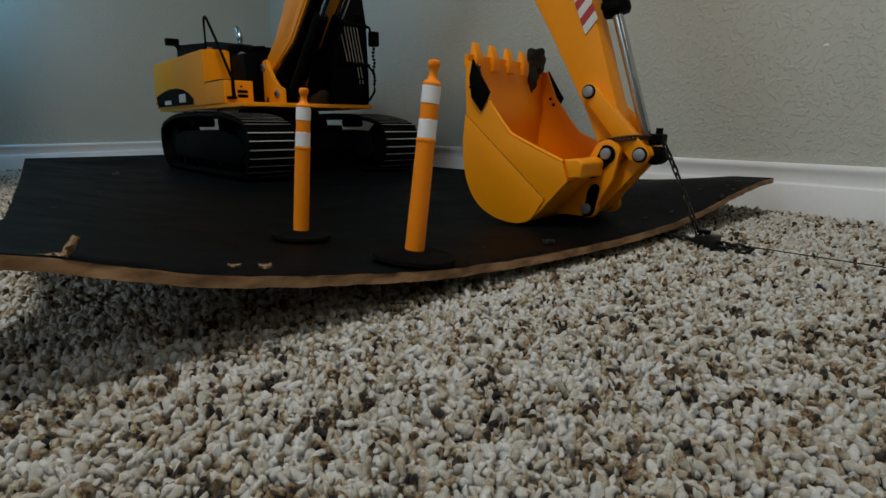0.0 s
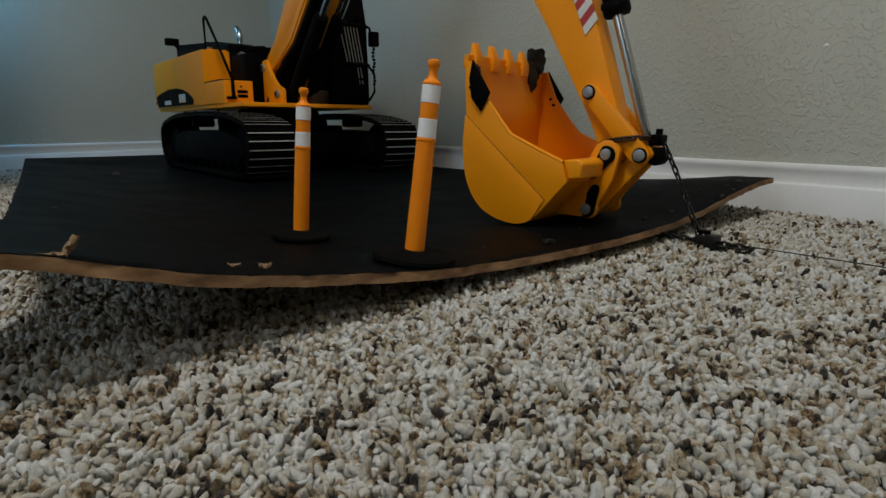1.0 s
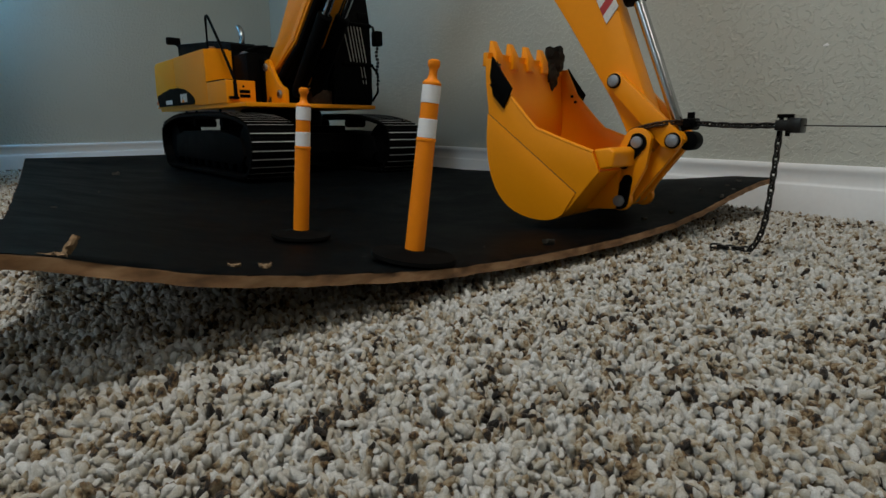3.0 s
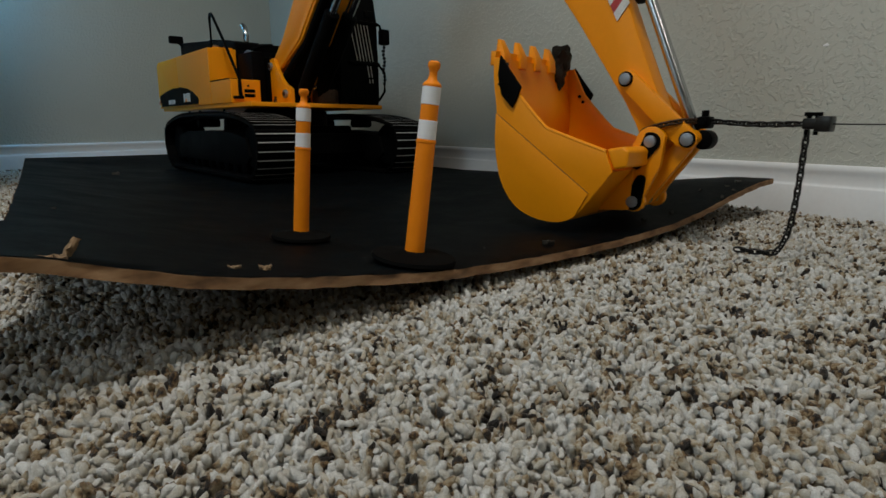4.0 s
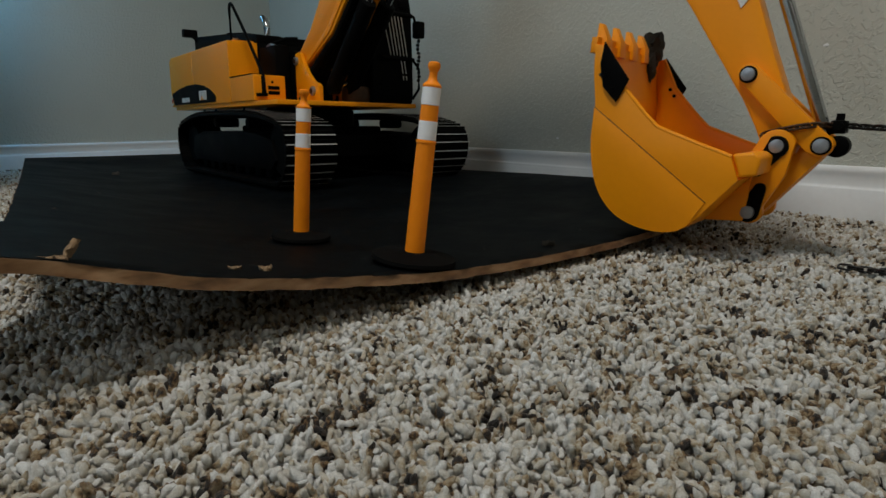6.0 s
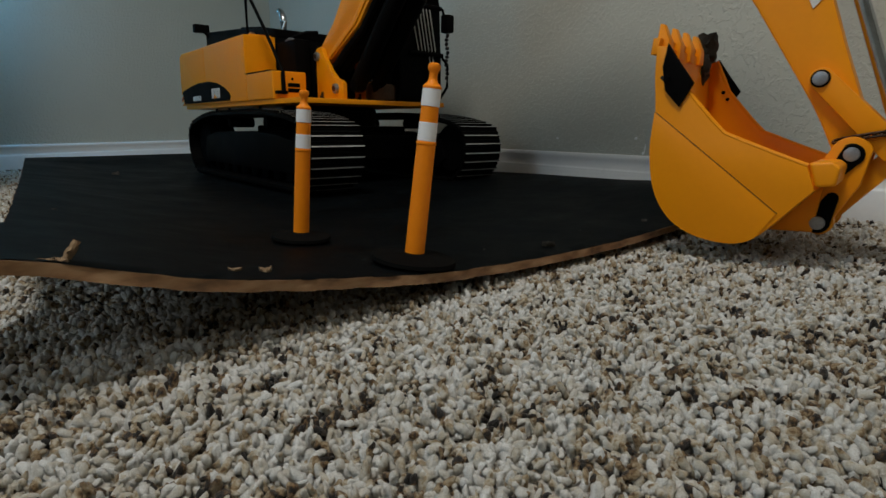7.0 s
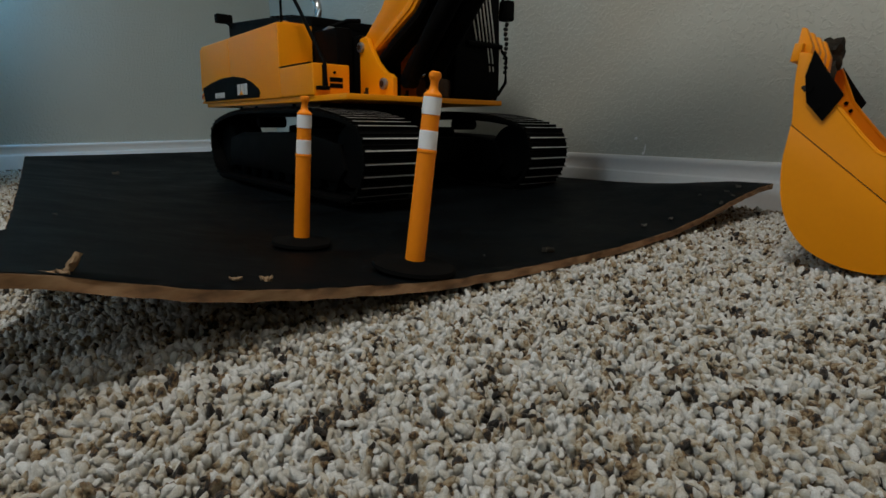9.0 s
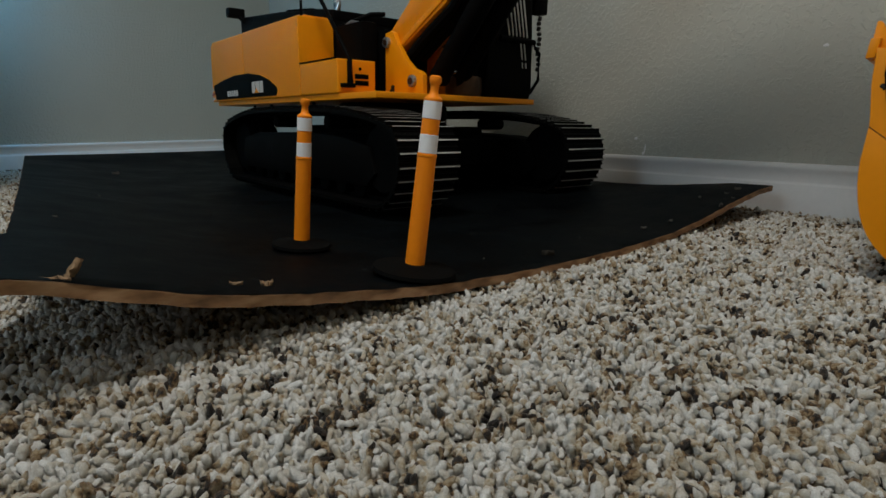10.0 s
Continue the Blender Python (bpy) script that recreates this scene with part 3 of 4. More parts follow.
# boom bracket and boom
def boom_bracket(y0, y1):
    out = [(0.072, 0.2185), (0.254, 0.2185), (0.254, 0.258), (0.242, 0.266), (0.220, 0.272), (0.194, 0.292), (0.164, 0.326), (0.149, 0.350), (0.138, 0.354), (0.120, 0.351), (0.108, 0.345)]
    return prism(out, y0, y1, 0.002, 2)


for y0 in (-0.098, 0.016):
    br = part("boom_bracket", boom_bracket(y0, y0 + 0.012), YELLOW, digger, "yellow boom bracket plate")
    for (x, z), r in (((0.127, 0.331), 0.0115), ((0.221, 0.2465), 0.0125)):
        part("pin", rod((x, y0 - 0.007, z), (x, y0 + 0.019, z), r, sides=20, bevel=0.002), PIN_STEEL, br)
        part("pin_cap", rod((x, y0 - 0.0095, z), (x, y0 - 0.006, z), r * 0.55, sides=6), RUST, br)
    part("tie_bolt", join(rod((0.148, y0 - 0.006, 0.227), (0.148, y0 + 0.016, 0.227), 0.006, sides=8), box(0.143, 0.153, y0 - 0.003, y0, 0.227, 0.241, 0.001)), RUST, br)

boom_out = [(0.098, 0.330), (0.118, 0.312), (0.150, 0.312), (0.309, 0.388), (0.43, 0.50), (0.60, 0.655), (0.82, 0.74), (1.11, 0.700), (1.13, 0.725), (1.11, 0.752), (0.85, 0.845),
            (0.62, 0.805), (0.43, 0.665), (0.27, 0.50), (0.187, 0.408), (0.112, 0.352)]
boom = part("boom", prism(boom_out, -0.084, 0.012, 0.004, 2), YELLOW, digger, "yellow welded boom")
part("boom_rib", prism([(0.16, 0.32), (0.30, 0.392), (0.42, 0.505), (0.40, 0.515), (0.29, 0.402), (0.155, 0.330)], -0.0868, 0.015, 0.001), YELLOW, boom)
for y in (-0.074, -0.056, -0.038):
    part("hose", tube([(0.175, y, 0.300), (0.235, y, 0.336), (0.318, y, 0.378), (0.44, y, 0.488), (0.60, y, 0.635)], 0.0105, 8), RUBBER, boom, "black hydraulic hose under the boom")
part("boom_hose", tube([(0.12, -0.045, 0.36), (0.20, -0.045, 0.438), (0.30, -0.045, 0.55), (0.44, -0.045, 0.69)], 0.008), RUBBER, boom)
for ys in (-0.056, -0.002):
    cyl = part("boom_cylinder", rod((0.262, ys, 0.262), (0.44, ys, 0.445), 0.021, sides=22, bevel=0.003), BLACK, digger, "black hydraulic boom cylinder")
    part("rod", rod((0.44, ys, 0.445), (0.56, ys, 0.57), 0.010, sides=18), CHROME, cyl)
    part("foot", rod((0.258, ys - 0.014, 0.256), (0.258, ys + 0.014, 0.256), 0.019, sides=20, bevel=0.003), BLACK, cyl)
part("hose_fitting", join(rod((0.235, -0.060, 0.247), (0.255, -0.035, 0.262), 0.0085, sides=14, bevel=0.002), rod((0.255, -0.035, 0.262), (0.268, -0.018, 0.270), 0.006, sides=12)), CHROME, digger, "silver hose fitting")
part("front_motor", rod((0.245, 0.020, 0.2185), (0.245, 0.020, 0.262), 0.040, sides=28, bevel=0.010), RUST, digger, "rust-brown round housing")

part("valve_block", join(box(0.276, 0.296, 0.000, 0.024, 0.404, 0.424, 0.002), rod((0.292, -0.006, 0.414), (0.292, 0.034, 0.414), 0.005, sides=12, bevel=0.001), rod((0.285, 0.010, 0.424), (0.285, 0.010, 0.436), 0.006, sides=12)), VALVE, digger, "dull beige hydraulic valve block")
part("valve_hose", tube([(0.285, 0.010, 0.434), (0.282, 0.012, 0.46), (0.272, 0.016, 0.50), (0.26, 0.02, 0.55)], 0.005, 8), RUBBER, digger)
# black cab
cab = part("cab", prism([(0.03, 0.2185), (0.282, 0.2185), (0.288, 0.235), (0.2865, 0.33), (0.2795, 0.47), (0.25, 0.60), (0.05, 0.62), (0.03, 0.60)], 0.050, 0.190, 0.006, 3), BLACK, digger, "black driver's cab")
part("window", prism([(0.06, 0.36), (0.255, 0.36), (0.225, 0.565), (0.06, 0.575)], 0.0465, 0.052, 0.001), GLASS, cab, "dark side window of the cab")
for k in range(6):
    y = 0.109 + 0.0112 * k
    part("guard_bar", rod((0.2915, y, 0.350), (0.287, y - 0.017, 0.455 if k > 0 else 0.432), 0.0017, sides=8), WORN_STEEL, cab)
for y in (0.146, 0.157, 0.186):
    part("guard_bar", rod((0.2935, y + 0.003, 0.302), (0.2915, y - 0.002, 0.338), 0.0015, sides=8), WORN_STEEL, cab)
    part("guard_bar", rod((0.2940, y + 0.005, 0.284), (0.2936, y + 0.0035, 0.296), 0.0013, sides=8), WORN_STEEL, cab)
for z in (0.342, 0.462):
    part("guard_frame", rod((0.292 if z < 0.4 else 0.284, 0.080, z), (0.292 if z < 0.4 else 0.284, 0.188, z), 0.006, sides=10), BLACK, cab)
part("mirror", join(box(0.262, 0.290, 0.204, 0.232, 0.405, 0.452, 0.006), tube([(0.27, 0.186, 0.47), (0.273, 0.204, 0.462), (0.274, 0.210, 0.44)], 0.004)), BLACK, cab, "black cab mirror")
part("lamp_bracket", join(box(0.20, 0.284, 0.145, 0.180, 0.478, 0.50, 0.006), rod((0.24, 0.165, 0.50), (0.25, 0.18, 0.53), 0.01)), BLACK, cab)
part("step_rail", tube([(0.280, 0.192, 0.232), (0.290, 0.208, 0.262), (0.290, 0.208, 0.32), (0.280, 0.196, 0.34)], 0.004), BLACK, cab)
for k in range(13):
    z = 0.275 + 0.011 * k
    link = lathe([(0.0032, -0.005), (0.0048, -0.003), (0.0048, 0.003), (0.0032, 0.005)], 8)
    bmesh.ops.transform(link, matrix=Matrix.Translation((0.283, 0.212 + 0.0025 * math.sin(k * 1.3), z + 0.012)) @ pose(0, 0, 0, 90 * (k % 2), 25, 0), verts=link.verts)
    part("chain_link", link, CHAIN_STEEL, cab)
part("cab_pipes", join(tube([(0.27, 0.02, 0.225), (0.278, 0.025, 0.30), (0.26, 0.03, 0.36), (0.20, 0.02, 0.40)], 0.009), tube([(0.25, 0.035, 0.225), (0.27, 0.04, 0.31), (0.23, 0.04, 0.38)], 0.007)), RUBBER, digger, "black hydraulic hoses")

# ---- stick and bucket: they swing on the machine ----
PIVOT = Vector((1.388, -0.03, 0.135))
SX, SZ = -0.021, 0.001                                  # where the stick's pins lie from the pivot


def shifted(points):
    return [(x + SX, z + SZ) for x, z in points]


stick = part("stick", prism(shifted([(0.99, 0.705), (1.262, 0.310), (1.339, 0.190), (1.355, 0.160), (1.370, 0.128), (1.385, 0.119), (1.402, 0.124), (1.408, 0.142), (1.390, 0.190), (1.363, 0.258),
                             (1.343, 0.312), (1.246, 0.565), (1.195, 0.735), (1.10, 0.785), (1.00, 0.765)]), -0.054, -0.012, 0.004, 2), YELLOW, digger, "yellow welded dipper stick")
for yy in (-0.066, -0.012):
    part("link_arm", prism(shifted(arc(1.345, 0.221, 0.013, 60, 240, 8) + [(1.418, 0.128)] + arc(1.432, 0.136, 0.013, 230, 410, 8)), yy, yy + 0.012, 0.0015), YELLOW, stick, "yellow link arm")
for yy in (-0.054, -0.024):
    part("bucket_link", prism(shifted(arc(1.432, 0.136, 0.0135, 0, 140, 7) + [(1.358, 0.064)] + arc(1.367, 0.054, 0.0125, 150, 320, 7)), yy, yy + 0.012, 0.0015), YELLOW, stick, "yellow bucket link")
for (x, z), y0, y1, r in (((1.3235, 0.222), -0.071, 0.006, 0.0082), ((1.4115, 0.137), -0.071, 0.006, 0.0086)):
    part("pin", rod((x, y0, z), (x, y1, z), r, sides=24, bevel=0.0015), PIN_STEEL, stick, "brushed steel pin")
    part("pin_collar", rod((x, y0 + 0.003, z), (x, y1 - 0.003, z), r * 1.27, sides=24, bevel=0.001), BLACK, stick)
part("rod_eye", rod((1.425, -0.046, 0.136), (1.425, -0.018, 0.136), 0.0130, sides=24, bevel=0.003), BLACK, stick, "black cylinder rod eye")
part("cylinder_rod", rod((1.411, -0.033, 0.148), (1.311, -0.033, 0.408), 0.0078, sides=20), CHROME, stick, "bright chrome cylinder rod")
part("cylinder_barrel", join(rod((1.337, -0.033, 0.342), (1.218, -0.033, 0.651), 0.017, sides=22, bevel=0.003), rod((1.3405, -0.033, 0.333), (1.3335, -0.033, 0.351), 0.020, sides=22, bevel=0.004),
                             box(1.322, 1.350, -0.055, -0.011, 0.336, 0.346, 0.003)), BLACK, stick, "black cylinder barrel")
part("web", prism(shifted([(1.352, 0.220), (1.425, 0.152), (1.418, 0.140), (1.395, 0.150), (1.385, 0.19)]), -0.042, -0.024, 0.001), YELLOW, stick)
# red and white warning stripes on the flank
lean = Vector((-0.44, 0.898))
across = Vector((0.898, 0.44))
for k in range(6):
    base = Vector((1.303, 0.3035)) + lean * (0.0125 * k)
    q = [base, base + across * 0.025 + lean * 0.012, base + across * 0.025 + lean * 0.0245, base + lean * 0.0125]
    part("warning_stripe", prism([(p.x, p.y) for p in q], -0.0556, -0.0535, 0.0), DECAL_RED if k % 2 else DECAL_WHITE, stick)

B0, B1 = -0.144, 0.071
BEND = [(1.1547, 0.262), (1.1555, 0.225), (1.16, 0.183), (1.158, 0.145), (1.1608, 0.112), (1.168, 0.083), (1.1808, 0.059), (1.1989, 0.041), (1.2221, 0.03), (1.2478, 0.025), (1.2729, 0.026), (1.2937, 0.036), (1.3156, 0.061), (1.345, 0.097)]


def rounded(points, n):
    """A smooth curve through points, n steps to each span."""
    p = [Vector(q) for q in points]
    p = [p[0] * 2 - p[1]] + p + [p[-1] * 2 - p[-2]]
    out = []
    for a, b_, c, d in zip(p, p[1:], p[2:], p[3:]):
        for k in range(n):
            t = k / n
            q = (b_ * 2 + (c - a) * t + (a * 2 - b_ * 5 + c * 4 - d) * t * t + (b_ * 3 - a - c * 3 + d) * t ** 3) * 0.5
            out.append((q.x, q.y))
    return out + [tuple(points[-1])]


SHELL = rounded(BEND, 4)


def bucket_shell():
    """The rolled back plate, with thickness."""
    bm = bmesh.new()
    t = 0.0045
    pts = [Vector(p) for p in SHELL]
    inner = []
    for i, p in enumerate(pts):
        d = (pts[min(i + 1, len(pts) - 1)] - pts[max(i - 1, 0)]).normalized()
        inner.append(p + Vector((-d.y, d.x)) * t)
    rows = [[bm.verts.new((p.x, y, p.y)) for p in ring] for ring in (pts, inner) for y in (B0 + 0.001, B1 - 0.001)]
    n = len(pts)
    for k in range(n - 1):
        for a, b_ in ((0, 1), (1, 3), (3, 2), (2, 0)):
            bm.faces.new((rows[a][k], rows[a][k + 1], rows[b_][k + 1], rows[b_][k]))
    for k in (0, n - 1):
        bm.faces.new((rows[0][k], rows[1][k], rows[3][k], rows[2][k]))
    return bm


bucket = part("bucket", bucket_shell(), YELLOW, digger, "yellow digging bucket with worn teeth and dried mud")
RIM = [(1.335, 0.1235), (1.294, 0.138), (1.262, 0.150), (1.245, 0.1565), (1.229, 0.172), (1.2055, 0.1975), (1.190, 0.2155), (1.168, 0.260)]
for y0 in (B0 - 0.0045, B1 - 0.0005):
    side = part("side_plate", prism(SHELL + RIM, y0, y0 + 0.005, 0.0012, 2), YELLOW, bucket, "yellow bucket side plate")
# thicker wear strip below the seam on both flanks
low = [(1.160, 0.181)] + SHELL[12:45] + [(1.312, 0.067)]
for y0, y1 in ((B0 - 0.0068, B0 - 0.0040), (B1 + 0.0040, B1 + 0.0068)):
    part("wear_plate", prism(low, y0, y1, 0.0010, 2), YELLOW, bucket)
# weld seam across the near flank
for y in (B0 - 0.0052, B1 + 0.0052):
    part("weld_seam", tube([(1.1605, y, 0.1815), (1.21, y, 0.1445), (1.26, y, 0.107), (1.3125, y, 0.0675)], 0.0005, 6), RUST, bucket, "dark weld seam")
# rolled rim edges
for y in (B0 - 0.002, B1 + 0.002):
    part("rim", tube([(x, y, z) for x, z in RIM], 0.0030, 8), YELLOW, bucket)
# top beam that closes the bucket towards the hinge
part("hinge_beam", prism([(1.335, 0.127), (1.345, 0.100), (1.364, 0.103), (1.366, 0.124), (1.358, 0.130)], B0 - 0.003, B1 + 0.003, 0.004, 3), YELLOW, bucket, "yellow hinge beam")
part("heel_plate", prism([(1.292, 0.037), (1.342, 0.040), (1.347, 0.097), (1.332, 0.085)], -0.084, 0.012, 0.002), YELLOW, bucket)
EAR = arc(1.367, 0.134, 0.0215, 20, 165, 10) + [(1.333, 0.112), (1.320, 0.080), (1.303, 0.052), (1.310, 0.043)] + arc(1.347, 0.053, 0.0155, 245, 385, 9) + [(1.381, 0.100)]
for y0 in (-0.078, 0.002):
    ear = part("ear", prism(EAR, y0, y0 + 0.010, 0.0018, 2), YELLOW, bucket, "yellow hinge ear")
    out_y = (y0 - 0.0035, y0 + 0.001) if y0 < 0 else (y0 + 0.009, y0 + 0.0135)
    part("keeper_plate", prism(arc(1.3675, 0.1345, 0.0135, -60, 120, 8) + arc(1.350, 0.105, 0.0075, 120, 300, 6), *out_y, 0.001), BLACK, ear, "black keeper plate")
    part("keeper_plate", prism(arc(1.346, 0.052, 0.0128, 160, 345, 8) + arc(1.356, 0.083, 0.007, -10, 160, 6), *out_y, 0.001), BLACK, ear, "black keeper plate")
for x, z in ((1.368, 0.1355), (1.346, 0.052)):
    part("pin", rod((x, -0.085, z), (x, 0.019, z), 0.0082, sides=24, bevel=0.0015), PIN_STEEL, bucket, "brushed steel pin")
# teeth
part("cutting_edge", prism([(1.1455, 0.252), (1.154, 0.252), (1.1565, 0.272), (1.1475, 0.272)], B0, B1, 0.001), YELLOW, bucket, "worn cutting edge")
for k in range(5):
    y = B0 + 0.020 + k * (B1 - B0 - 0.036) / 4
    tooth = prism([(1.150, 0.250), (1.164, 0.250), (1.1635, 0.270), (1.1540, 0.290), (1.1490, 0.291), (1.1480, 0.270)], -0.0095, 0.0095, 0.0018, 2)
    for v in tooth.verts:
        f = max(0.0, (v.co.z - 0.262) / 0.03)
        v.co.y = v.co.y * (1 - 0.38 * min(1, f)) + y
    part("tooth", tooth, YELLOW, bucket, "worn yellow tooth")
    part("mud_patch", rod((1.1565, y + 0.006, 0.262), (1.1625, y + 0.006, 0.262), 0.005, 0.002, 9), MUD, bucket)
# black side cutters, square set on their corners
for y0, y1 in ((B0 - 0.0085, B0 - 0.0042), (B1 + 0.0042, B1 + 0.0085)):
    cut = part("side_cutter", prism([(1.1695, 0.264), (1.165, 0.236), (1.171, 0.207), (1.190, 0.187), (1.2055, 0.2155), (1.186, 0.241)], y0, y1, 0.0015, 2), BLACK, bucket, "black side cutter plate")
    yy = (y0 - 0.002, y0 + 0.001) if y0 < 0 else (y1 - 0.001, y1 + 0.002)
    for x, z in ((1.172, 0.222), (1.182, 0.203)):
        part("bolt", rod((x, yy[0], z), (x, yy[1], z), 0.0036, sides=6), BLACK, cut)
for x, z in ((1.183, 0.214), (1.190, 0.204)):
    part("rivet_hole", rod((x, B1 - 0.0026, z), (x, B1 - 0.0004, z), 0.0026, sides=12), BLACK, bucket)


def mud_lump(name, centre, size, seed, parent):
    bm = bmesh.new()
    bmesh.ops.create_icosphere(bm, subdivisions=3, radius=1)
    for v in bm.verts:
        n = noise.noise(v.co * 1.7 + Vector((seed, 0, 0))) * 0.55 + noise.noise(v.co * 4.5 + Vector((seed, 3, 0))) * 0.28
        v.co = Vector(centre) + Vector((v.co.x * size[0], v.co.y * size[1], v.co.z * size[2])) * (1 + n)
    return part(name, bm, MUD, parent, "dark clod of dried mud")


mud_lump("mud_clod", (1.155, 0.053, 0.277), (0.017, 0.021, 0.021), 3.1, bucket)
mud_lump("mud_clod", (1.160, 0.040, 0.250), (0.007, 0.015, 0.020), 7.7, bucket)
mud_lump("mud_clod", (1.164, -0.134, 0.247), (0.006, 0.008, 0.012), 9.2, bucket)
mud_lump("mud_clod", (1.168, -0.143, 0.223), (0.006, 0.006, 0.010), 12.2, bucket)

# ---- marker posts on the board ----
def marker_post(m, label, tall=1.0, wide=1.0):
    def turned(rows):
        return lathe([(r * 0.87 * (0.5 + 0.5 * tall), z * tall) for r, z in rows], 36)

    post = thing("marker_post", label, "traffic post", m, "orange marker posts")
    part("base", lathe([(0.038 * wide, 0.0), (0.040 * wide, 0.002), (0.039 * wide, 0.0055), (0.030 * wide, 0.0070), (0.018, 0.0078), (0.0125, 0.0100)], 40), RUBBER, post, "black round rubber base")
    part("tube", turned([(0.0130, 0.0060), (0.0130, 0.0085), (0.0119, 0.0095), (0.0110, 0.1250), (0.0117, 0.1258), (0.0117, 0.1282), (0.0105, 0.1290), (0.0102, 0.1815), (0.0109, 0.1822), (0.0107, 0.1840), (0.0085, 0.1860),
                        (0.0056, 0.1885), (0.0047, 0.1920), (0.0047, 0.1965), (0.0056, 0.1985), (0.0069, 0.2005), (0.0072, 0.2030), (0.0067, 0.2055), (0.0045, 0.2068)]), ORANGE, post, "orange plastic tube with a knob")
    part("band", turned([(0.0105, 0.1290), (0.0109, 0.1294), (0.0108, 0.1478), (0.0103, 0.1482)]), BAND, post, "white reflective band")
    part("band", turned([(0.0104, 0.1640), (0.0108, 0.1644), (0.0107, 0.1812), (0.0102, 0.1816)]), BAND, post, "white reflective band")
    return post


def on_sheet(x, y, lift=0.0):
    return Vector((x, y, sheet_z(x, y)[0] + lift))


posts = []
for (x, y), tip_way, deg in (((-0.030, 0.552), (1.0, 0.1), 6.5), ((-0.177, 0.681), (1.0, 0.0), 4.2)):
    axis = Vector((-tip_way[1], tip_way[0], 0)).normalized()
    posts.append((on_sheet(x, y, 0.004), Matrix.Rotation(radians(deg), 4, axis), x))
POSTS = [marker_post(Matrix.Translation(p) @ r, "orange traffic marker post with two white bands, leaning slightly" if k == 0 else "orange traffic marker post with two white bands, nearly upright", 0.942 if k == 0 else 0.87, 1.08 if k == 0 else 0.90)
         for k, (p, r, _) in enumerate(posts)]


# ---- chips and grit on the board ----
def chip(name, label, x, y, sx, sy, sz, turn, tilt, seed):
    """A splinter of wood: a ragged, curled flake that frays at its ends."""
    rng = random.Random(int(seed * 17))
    nx, ny = 12, 5
    bm = bmesh.new()
    layers = []
    for side in (1, -1):
        grid = []
        for i in range(nx + 1):
            u = i / nx - 0.5
            wide = (1 - 0.75 * abs(2 * u) ** 2.5) * rng.uniform(0.65, 1.15)
            row = []
            for j in range(ny + 1):
                v = j / ny - 0.5
                fray = rng.uniform(-0.10, 0.10) if i in (0, nx) else 0.0
                lift = noise.noise(Vector((u * 4 + seed, v * 5, seed))) * 0.8 + 1.6 * u * u
                row.append(bm.verts.new(((u + fray) * sx, v * sy * wide, lift * sz + side * sz * 0.55 * (1 - 0.6 * abs(2 * v)))))
            grid.append(row)
        layers.append(grid)
    for g in layers:
        for i in range(nx):
            for j in range(ny):
                bm.faces.new((g[i][j], g[i + 1][j], g[i + 1][j + 1], g[i][j + 1]))
    g, h = layers
    for i in range(nx):
        for j in (0, ny):
            bm.faces.new((g[i][j], g[i + 1][j], h[i + 1][j], h[i][j]))
    for j in range(ny):
        for i in (0, nx):
            bm.faces.new((g[i][j], g[i][j + 1], h[i][j + 1], h[i][j]))
    ob = part(name, bm, CHIP)
    ob.matrix_world = Matrix.Translation(on_sheet(x, y, 0.35 * max(sz, abs(math.sin(radians(tilt))) * sx))) @ pose(0, 0, 0, 0, tilt, turn)
    return tagged(ob, label, "wood chip", "wood chips on the board")


CHIPS = [
    chip("wood_chip", "pale curled wood splinter standing on the board", -0.240, 0.347, 0.019, 0.010, 0.004, 25, -48, 1.0),
    chip("wood_chip", "flat pale wood flake", -0.246, 0.331, 0.013, 0.005, 0.0022, 10, 0, 2.0),
    chip("wood_chip", "flat pale wood flake", -0.236, 0.335, 0.010, 0.004, 0.0022, -20, 0, 3.0),
    chip("wood_chip", "small pale wood chip near the edge", -0.146, 0.443, 0.010, 0.007, 0.0032, 5, 0, 4.0),
    chip("wood_chip", "thin pale wood flake near the edge", -0.164, 0.425, 0.010, 0.003, 0.002, 0, 0, 5.0),
]
for k, (x, y, s) in enumerate(((0.134, 0.691, 0.015), (0.312, 0.853, 0.010), (0.366, 0.885, 0.011), (0.472, 0.940, 0.011), (0.469, 1.013, 0.010), (0.513, 0.982, 0.008), (0.553, 1.045, 0.012),
                               (0.52, 1.02, 0.007), (-0.626, 1.011, 0.006), (-0.458, 0.650, 0.006), (-0.282, 0.602, 0.005), (-0.961, 1.644, 0.018), (0.20, 0.80, 0.004), (0.05, 0.66, 0.004), (-0.40, 0.95, 0.004))):
    c_ = chip("wood_chip", "small grey crumb of grit on the board", x, y, s, s * 0.55, s * 0.35, 20 * k, 0, 10.0 + k)
    c_.data.materials[0] = MUD if k == 0 else GRIT
    CHIPS.append(c_)

# ---- chain, clamp and pulling wire ----
CHAIN_V = 0.77
LINK = 0.0098


